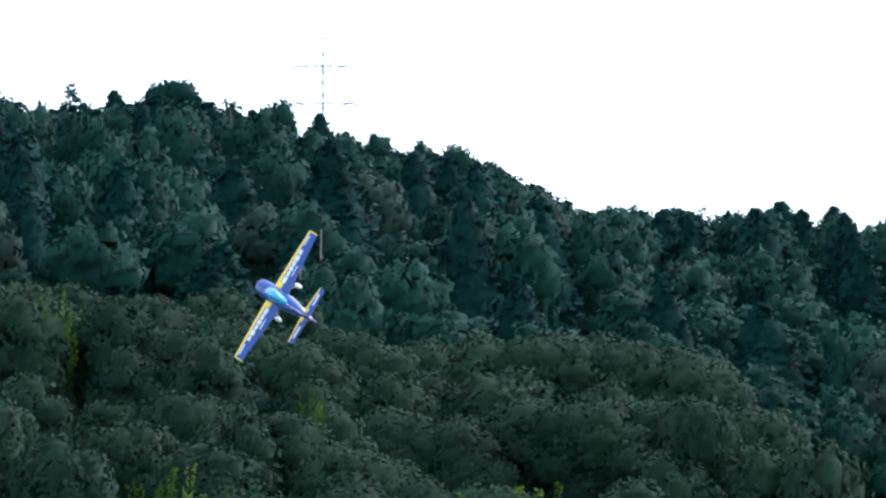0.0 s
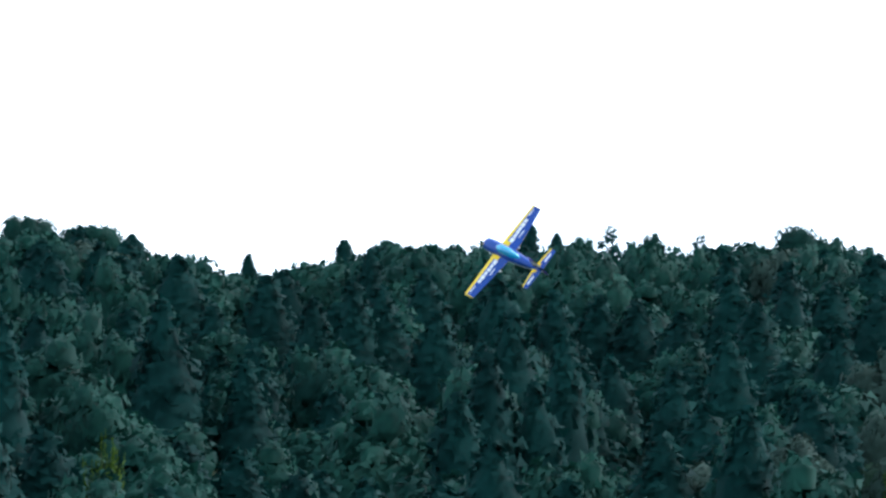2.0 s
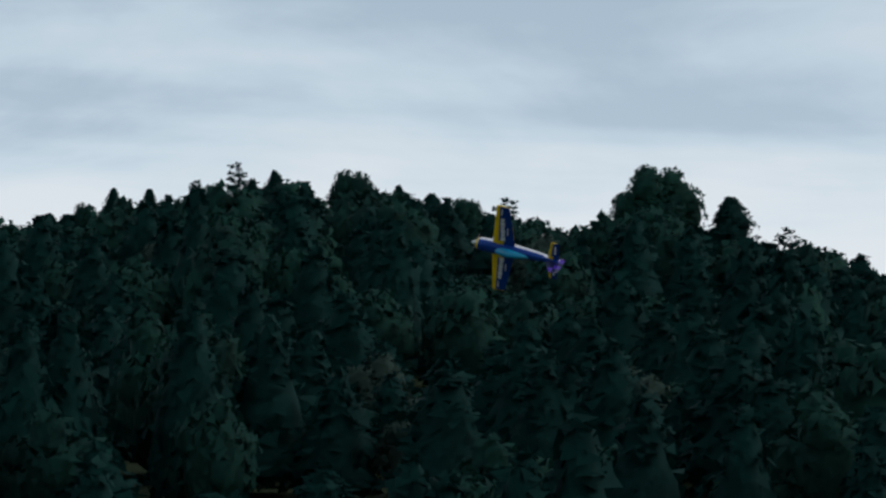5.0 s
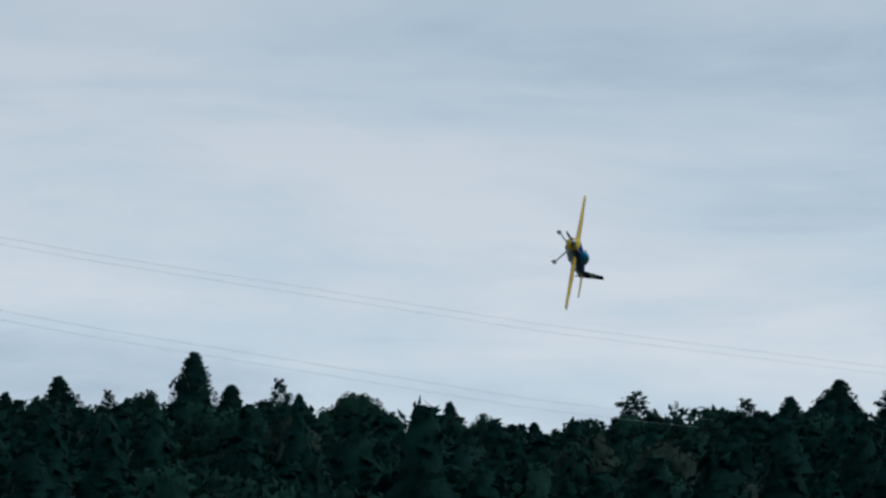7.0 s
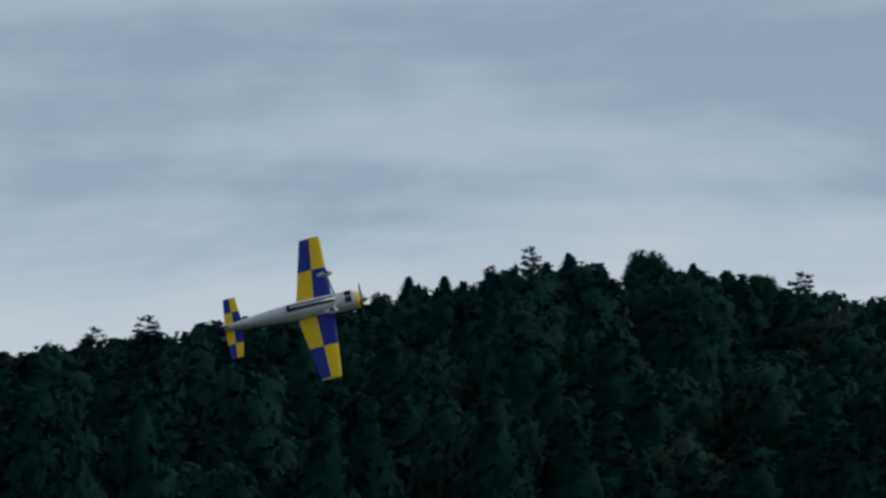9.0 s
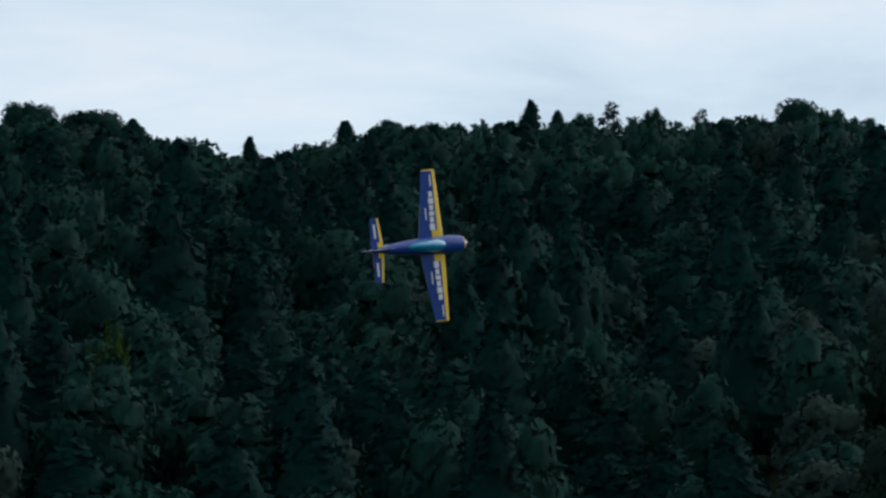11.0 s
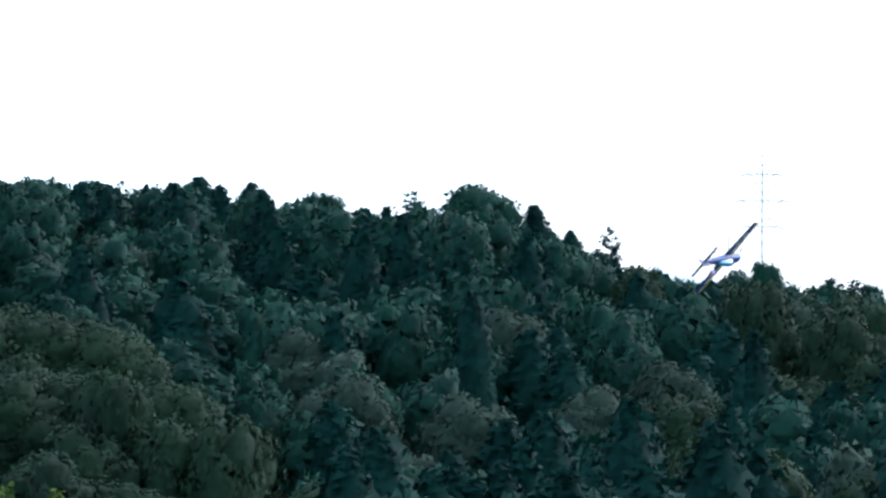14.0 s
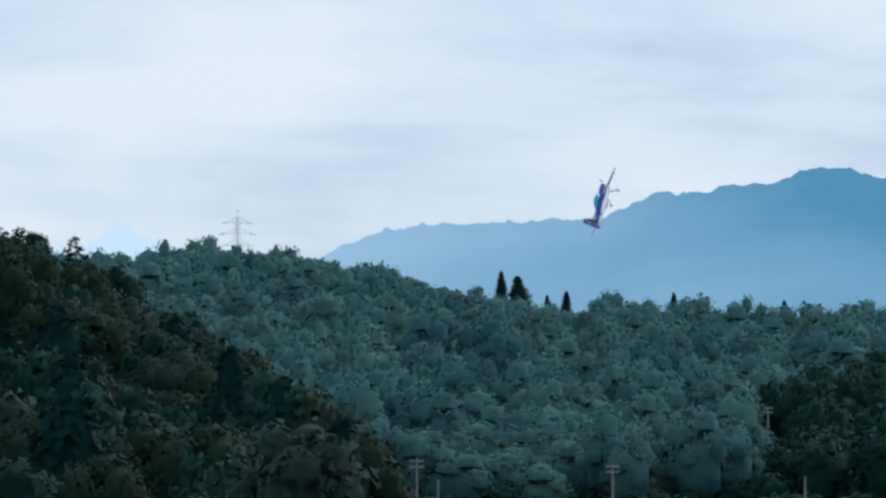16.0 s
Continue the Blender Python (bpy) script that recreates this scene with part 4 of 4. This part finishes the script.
# ---- the model aeroplane: x forward, y to its left wing, z up, 2 m span ----
def airfoil(x_le, chord, thick, y, z):
    """A closed section: top from the leading edge back, then the underside forward."""
    st = (0.0, 0.03, 0.12, 0.27, 0.50, 0.74, 1.0)
    prof = (0.0, 0.45, 0.82, 1.0, 0.82, 0.46, 0.06)
    up = [(x_le - s * chord, y, z + t * thick * 0.5) for s, t in zip(st, prof)]
    dn = [(x_le - s * chord, y, z - t * thick * 0.5) for s, t in zip(st[:0:-1], prof[:0:-1])]
    return up + dn


def wing_half(root, side, name, spans, x_le, chord, thick, z, checks, label):
    """One panel: yellow leading edge above, chequered below. Returns the part."""
    rings = []
    for y in spans:
        s = (y - spans[0]) / (spans[-1] - spans[0])
        rings.append(airfoil(x_le[0] + (x_le[1] - x_le[0]) * s, chord[0] + (chord[1] - chord[0]) * s, (thick[0] + (thick[1] - thick[0]) * s), side * y, z))

    def mat_of(k, i):
        if i < 3:
            return 1
        if i < 6:
            return 1 if k == 0 and i == 3 else 0
        front = i >= 9
        outer = (spans[k] + spans[k + 1]) / 2 > checks
        return (1 if outer else 3) if front else (3 if outer else 1)

    bm = bmesh.new()
    loft(bm, rings, mat_of)
    return part(name, bm, [BLUE, YELLOW, WHITE, INDIGO], root, label)


def build_aeroplane():
    root = new("model_aeroplane")
    tagged(root, "blue, yellow and white radio-controlled aerobatic model aeroplane, flying", "model aeroplane")
    # fuselage: station, half width, height above and below the datum
    stations = ((0.50, 0.050, 0.060, -0.060), (0.490, 0.085, 0.095, -0.095), (0.455, 0.104, 0.112, -0.116), (0.42, 0.112, 0.120, -0.126), (0.30, 0.120, 0.128, -0.138), (0.15, 0.120, 0.128, -0.142), (-0.05, 0.118, 0.122, -0.142),
                (-0.30, 0.110, 0.122, -0.134), (-0.60, 0.088, 0.108, -0.112), (-0.85, 0.062, 0.086, -0.084), (-1.05, 0.038, 0.068, -0.054), (-1.17, 0.014, 0.058, -0.034))
    sides = 20
    rings = []
    for x, w, hi, lo in stations:
        ring = []
        for i in range(sides):
            a = 2 * math.pi * i / sides
            c, s = math.cos(a), math.sin(a)
            ring.append((x, w * math.copysign(abs(c) ** 0.8, c), (hi if s > 0 else -lo) * math.copysign(abs(s) ** 0.8, s)))
        rings.append(ring)
    bm = bmesh.new()
    loft(bm, rings, lambda k, i: 2 if k < 2 else (0 if 0 <= i < 10 and not (k > 8 and i in (0, 9)) else 1))
    body = part("fuselage", bm, [BLUE, SILVER, YELLOW, WHITE], root, "blue above, silver-white below", True)
    # spinner, propeller
    bm = bmesh.new()
    loft(bm, [[(x, r * math.cos(6.2832 * i / 12), r * math.sin(6.2832 * i / 12)) for i in range(12)] for x, r in ((0.495, 0.052), (0.54, 0.048), (0.58, 0.030), (0.605, 0.004))])
    part("spinner", bm, METAL, root, "polished metal spinner", True)
    prop = new("propeller")
    prop.parent = root
    prop.location = (0.515, 0, 0)
    for sgn in (1, -1):
        bm = bmesh.new()
        rings = []
        for d, c, tw in ((0.03, 0.016, 0.9), (0.10, 0.024, 0.7), (0.17, 0.021, 0.45), (0.235, 0.008, 0.3)):
            rings.append([(c * math.sin(tw) * k + 0.003 * m, c * math.cos(tw) * k * sgn, d * sgn) for k, m in ((1, 0), (0, 1), (-1, 0), (0, -1))])
        loft(bm, rings)
        part("blade", bm, CARBON, prop)
    # cowl openings and the exhaust tunnel underneath
    for y in (-0.045, 0.045):
        bm = bmesh.new()
        rings = [[(x, y + 0.030 * math.cos(6.2832 * i / 12), -0.012 + 0.026 * math.sin(6.2832 * i / 12)) for i in range(12)] for x in (0.47, 0.503)]
        loft(bm, rings)
        part("air_intake", bm, DARK, root, "dark cooling opening")
    for x0, x1, y, w in ((0.33, 0.41, 0.040, 0.030), (0.33, 0.41, -0.040, 0.030)):
        bm = bmesh.new()
        block(bm, x0, x1, y - w, y + w, -0.1375, -0.10)
        part("cowl_opening", bm, DARK, root, "dark opening in the cowl")
    bm = bmesh.new()
    block(bm, -0.38, 0.20, -0.038, 0.038, -0.1475, -0.118)
    part("exhaust_tunnel", bm, DARK, root, "dark open exhaust tunnel")
    bm = bmesh.new()
    beam(bm, (0.22, 0, -0.142), (-0.34, 0, -0.142), 0.022, 0.020, 10)
    part("exhaust_pipe", bm, METAL, root, "bare metal exhaust pipe", True)
    # canopy: a lofted bubble, with a white rim
    for name, grow, mat, label, drop in (("canopy_rim", 1.10, WHITE, "white canopy rim", -0.010), ("canopy", 1.0, TEAL, "blue-tinted canopy", 0.0)):
        bm = bmesh.new()
        rings = []
        for x, w, h in ((0.10, 0.02, 0.010), (0.04, 0.070, 0.050), (-0.06, 0.088, 0.088), (-0.20, 0.086, 0.098), (-0.36, 0.070, 0.074), (-0.50, 0.044, 0.036), (-0.58, 0.012, 0.008)):
            xx = -0.24 + (x + 0.24) * (1.06 if grow > 1 else 1.0)
            base = np.interp(xx, [q[0] for q in stations][::-1], [q[2] for q in stations][::-1]) - 0.035 - (0.03 if grow > 1 else 0)
            hh = h + 0.035 if grow == 1 else min(h, 0.045) + 0.022
            rings.append([(xx, w * grow * math.cos(math.pi * i / 10), base + hh * math.sin(math.pi * i / 10)) for i in range(11)])
        loft(bm, rings)
        part(name, bm, mat, root, label, True)
    # wing halves, tail halves
    for side in (1, -1):
        wing = wing_half(root, side, "wing", (0.09, 0.20, 0.54, 0.985), (0.175, 0.135), (0.45, 0.25), (0.066, 0.034), 0.0, 0.54, "blue above with yellow leading edge, blue and yellow chequers below")
        bm = bmesh.new()
        loft(bm, [airfoil(0.134, 0.25, 0.034, side * 0.985, 0.0), airfoil(0.118, 0.215, 0.022, side * 1.0, 0.0)])
        part("wing_tip", bm, YELLOW, wing)
        # the wing's lettering stands as a plain row of white shapes
        sizes = (0.088, 0.072, 0.056, 0.072, 0.078, 0.072)
        y = 0.205
        for k, w in enumerate(sizes):
            bm = bmesh.new()
            s = (y - 0.09) / 0.895
            xm = 0.175 - 0.04 * s - 0.46 * (0.45 - 0.20 * s)
            zt = (0.066 - 0.032 * s) * 0.5 * 0.94 + 0.003
            tall = 0.088 if k in (0, 2, 4) else 0.066
            block(bm, xm - tall / 2, xm + tall / 2, side * y, side * (y + w), zt - 0.012, zt)
            part("lettering_bar", bm, WHITE, wing, "white block of lettering" if k == 0 else "")
            y += w + 0.014
        for y0, y1, back in ((0.78, 0.93, 0.42), (0.34, 0.50, 0.72)):
            bm = bmesh.new()
            s = ((y0 + y1) / 2 - 0.09) / 0.895
            xm = 0.175 - 0.04 * s - back * (0.45 - 0.20 * s)
            zt = (0.066 - 0.032 * s) * 0.5 * (0.95 if back < 0.5 else 0.52) + 0.003
            block(bm, xm - 0.010, xm + 0.010, side * y0, side * y1, zt - 0.012, zt)
            part("lettering_bar", bm, WHITE, wing)
        tail = wing_half(root, side, "tailplane", (0.025, 0.10, 0.22, 0.42), (-0.94, -0.995), (0.225, 0.145), (0.022, 0.014), 0.03, 0.22, "blue and yellow tailplane")
        bm = bmesh.new()
        block(bm, -1.10, -1.07, side * 0.16, side * 0.34, 0.036, 0.0405)
        part("lettering_bar", bm, WHITE, tail)
        # undercarriage
        bm = bmesh.new()
        beam(bm, (0.215, side * 0.07, -0.125), (0.175, side * 0.255, -0.295), 0.016, 0.011, 6)
        leg = part("undercarriage_leg", bm, METAL, root, "bare metal undercarriage leg")
        bm = bmesh.new()
        rings = []
        for x, w, h in ((0.250, 0.006, 0.008), (0.230, 0.026, 0.032), (0.190, 0.033, 0.042), (0.140, 0.029, 0.034), (0.090, 0.016, 0.018), (0.060, 0.004, 0.006)):
            rings.append([(x, side * 0.265 + w * math.cos(6.2832 * i / 10), -0.305 + h * math.sin(6.2832 * i / 10)) for i in range(10)])
        loft(bm, rings)
        part("wheel_fairing", bm, WHITE, root, "white wheel fairing", True)
        bm = bmesh.new()
        rings = [[(0.180 + q * math.cos(6.2832 * i / 14), side * (0.265 + w), -0.322 + q * math.sin(6.2832 * i / 14)) for i in range(14)] for w, q in ((-0.014, 0.028), (-0.008, 0.036), (0.008, 0.036), (0.014, 0.028))]
        loft(bm, rings)
        part("wheel", bm, RUBBER, root, "small black tyre")
    # fin and rudder in chequers
    for name, x_edges in (("fin", ((-0.88, -1.10), (-1.06, -1.12))), ("rudder", ((-1.105, -1.27), (-1.125, -1.235)))):
        bm = bmesh.new()
        levels = (0.03, 0.16, 0.27, 0.39) if name == "fin" else (-0.055, 0.07, 0.16, 0.27, 0.39)
        rings = []
        for z in levels:
            s = np.clip((z - levels[0]) / (levels[-1] - levels[0]), 0, 1)
            a, b = (x_edges[0][0] + (x_edges[1][0] - x_edges[0][0]) * s, x_edges[0][1] + (x_edges[1][1] - x_edges[0][1]) * s)
            m = (a + b) / 2
            t = 0.011
            rings.append([(a, 0, z), (m, t, z), (b, 0.002, z), (b, -0.002, z), (m, -t, z)])
        loft(bm, rings, (lambda k, i: (0, 2 if i < 2 else 0, 1)[k]) if name == "fin" else (lambda k, i: (1, 0, 2 if i < 2 else 1, 0)[k]))
        part(name, bm, [NAVY, PURPLE, WHITE], root, "navy, white and violet chequered fin" if name == "fin" else "navy, violet and white chequered rudder")
    bm = bmesh.new()
    beam(bm, (-1.12, 0, -0.03), (-1.22, 0, -0.085), 0.006, 0.004, 6)
    part("tail_wheel_leg", bm, METAL, root)
    bm = bmesh.new()
    rings = [[(-1.225 + 0.018 * math.cos(6.2832 * i / 10), w, -0.090 + 0.018 * math.sin(6.2832 * i / 10)) for i in range(10)] for w in (-0.006, 0.006)]
    loft(bm, rings)
    part("tail_wheel", bm, RUBBER, root)
    return root, prop


aeroplane, propeller = build_aeroplane()

# the flight: seconds, place, heading and climb in degrees, roll
FLIGHT_OUT = [
    (0.0, -6.17, 68.45, 5.58, -29.8, 18.3, -64),
    (0.5, -7.54, 74.20, 6.30, -28.5, 32.1, -262),
    (1.0, -10.10, 76.25, 7.81, -50.0, 18.9, -500),
    (1.5, -15.13, 84.12, 9.50, -43.0, 21.3, -673),
    (2.0, -19.81, 86.36, 10.42, -52.4, 21.4, -779),
    (2.5, -25.84, 90.85, 11.96, -66.5, 15.3, -575),
    (3.0, -31.13, 88.48, 12.44, -73.9, 21.4, -363),
    (3.5, -39.13, 91.01, 13.55, -111.6, 11.8, -163),
    (3.7, -42.43, 91.09, 13.76, -121.4, 15.7, -76),
    (4.0, -46.46, 88.23, 13.74, -119.7, 15.1, -6),
    (4.4, -50.85, 84.63, 13.37, -117.4, 14.3, 88),
    (4.8, -54.48, 81.17, 12.91, -115.1, 13.4, 182),
    (5.1, -56.90, 78.57, 12.69, -113.3, 12.8, 252),
    (5.5, -59.96, 74.93, 12.79, -111.0, 12.0, 345),
]
FLIGHT_TURN = [
    (5.8, -62.26, 71.92, 13.33, -109.3, 11.4, 415),
    (6.0, -65.78, 70.87, 13.63, -179.5, 18.9, 382),
    (6.5, -65.61, 61.83, 13.59, -197.2, 1.5, 115),
    (7.0, -64.10, 55.23, 13.08, -224.6, 11.7, -98),
    (7.5, -60.15, 49.92, 12.36, -239.8, 7.8, -307),
    (8.0, -54.47, 46.39, 11.41, -261.0, 13.7, -475),
    (8.5, -47.81, 45.52, 10.34, -286.1, 9.5, -291),
    (9.0, -39.38, 45.85, 8.79, -304.6, 11.0, -114),
    (9.2, -36.61, 47.48, 8.28, -301.4, 17.8, -30),
    (9.5, -33.54, 50.99, 8.12, -305.8, 15.9, 50),
    (9.9, -29.03, 55.32, 7.78, -311.6, 13.4, 157),
    (10.2, -25.44, 58.25, 7.47, -316.0, 11.4, 236),
    (10.6, -20.55, 61.67, 7.05, -321.8, 8.9, 343),
    (11.0, -15.77, 64.54, 6.70, -327.6, 6.3, 449),
]
FLIGHT_BACK = [
    (11.3, -12.41, 66.36, 6.54, -332.0, 4.4, 529),
    (11.5, -10.48, 70.27, 6.45, -331.1, 10.3, 620),
    (11.7, -8.44, 73.65, 6.43, -332.7, 10.1, 712),
    (11.8, -7.39, 75.15, 6.43, -334.1, 8.4, 724),
    (11.9, -6.38, 76.56, 6.44, -335.2, 6.8, 705),
    (12.0, -5.42, 77.89, 6.44, -335.7, 6.5, 679),
    (12.5, -1.28, 83.33, 6.48, -330.3, 15.9, 473),
    (13.0, 2.89, 89.79, 7.34, -335.3, 6.6, 238),
    (13.5, 6.90, 94.86, 7.87, -335.4, 8.5, 23),
    (14.0, 11.64, 102.10, 7.82, -328.2, 6.3, -225),
    (14.5, 16.53, 109.85, 7.47, -333.5, 4.6, -437),
    (15.0, 22.24, 115.78, 6.74, -325.5, 18.7, -679),
    (15.5, 27.08, 119.20, 7.04, -333.3, 25.7, -908),
    (16.0, 32.72, 126.35, 9.75, -337.3, 41.5, -1146),
]


def attitude(x, y, z, heading, climb, roll):
    """The aeroplane's pose: heading right of north, nose up, leaning to its right."""
    h, c, q = radians(heading), radians(climb), radians(roll)
    fwd = Vector((math.sin(h) * math.cos(c), math.cos(h) * math.cos(c), math.sin(c)))
    level = (Vector((0, 0, 1)) - fwd * fwd.z).normalized()
    right = fwd.cross(level)
    up = level * math.cos(q) + right * math.sin(q)
    left = up.cross(fwd)
    return Matrix(((fwd.x, left.x, up.x, x), (fwd.y, left.y, up.y, y), (fwd.z, left.z, up.z, z), (0, 0, 0, 1)))


def along(keys, t):
    """The flight's numbers at t: a smooth path through the keys, the roll evenly from key to key."""
    i = max(0, min(sum(1 for k in keys if k[0] <= t) - 1, len(keys) - 2))
    a, b = np.array(keys[i]), np.array(keys[i + 1])

    def slope(j):
        j0, j1 = max(j - 1, 0), min(j + 1, len(keys) - 1)
        return (np.array(keys[j1]) - np.array(keys[j0])) / (keys[j1][0] - keys[j0][0])

    h = b[0] - a[0]
    s = (t - a[0]) / h
    v = a * (1 + 2 * s) * (1 - s) ** 2 + slope(i) * h * s * (1 - s) ** 2 + b * s * s * (3 - 2 * s) + slope(i + 1) * h * s * s * (s - 1)
    even = a + (b - a) * s
    return [*v[1:4], even[4], even[5], even[6]]


def motions():
    keys = FLIGHT_OUT + FLIGHT_TURN + FLIGHT_BACK
    walk(aeroplane, [(k / 10, attitude(*along(keys, k / 10))) for k in range(161)])
    walk(propeller, [(k / 10, pose(0.515, 0, 0, 79 * k)) for k in range(161)])


motions()
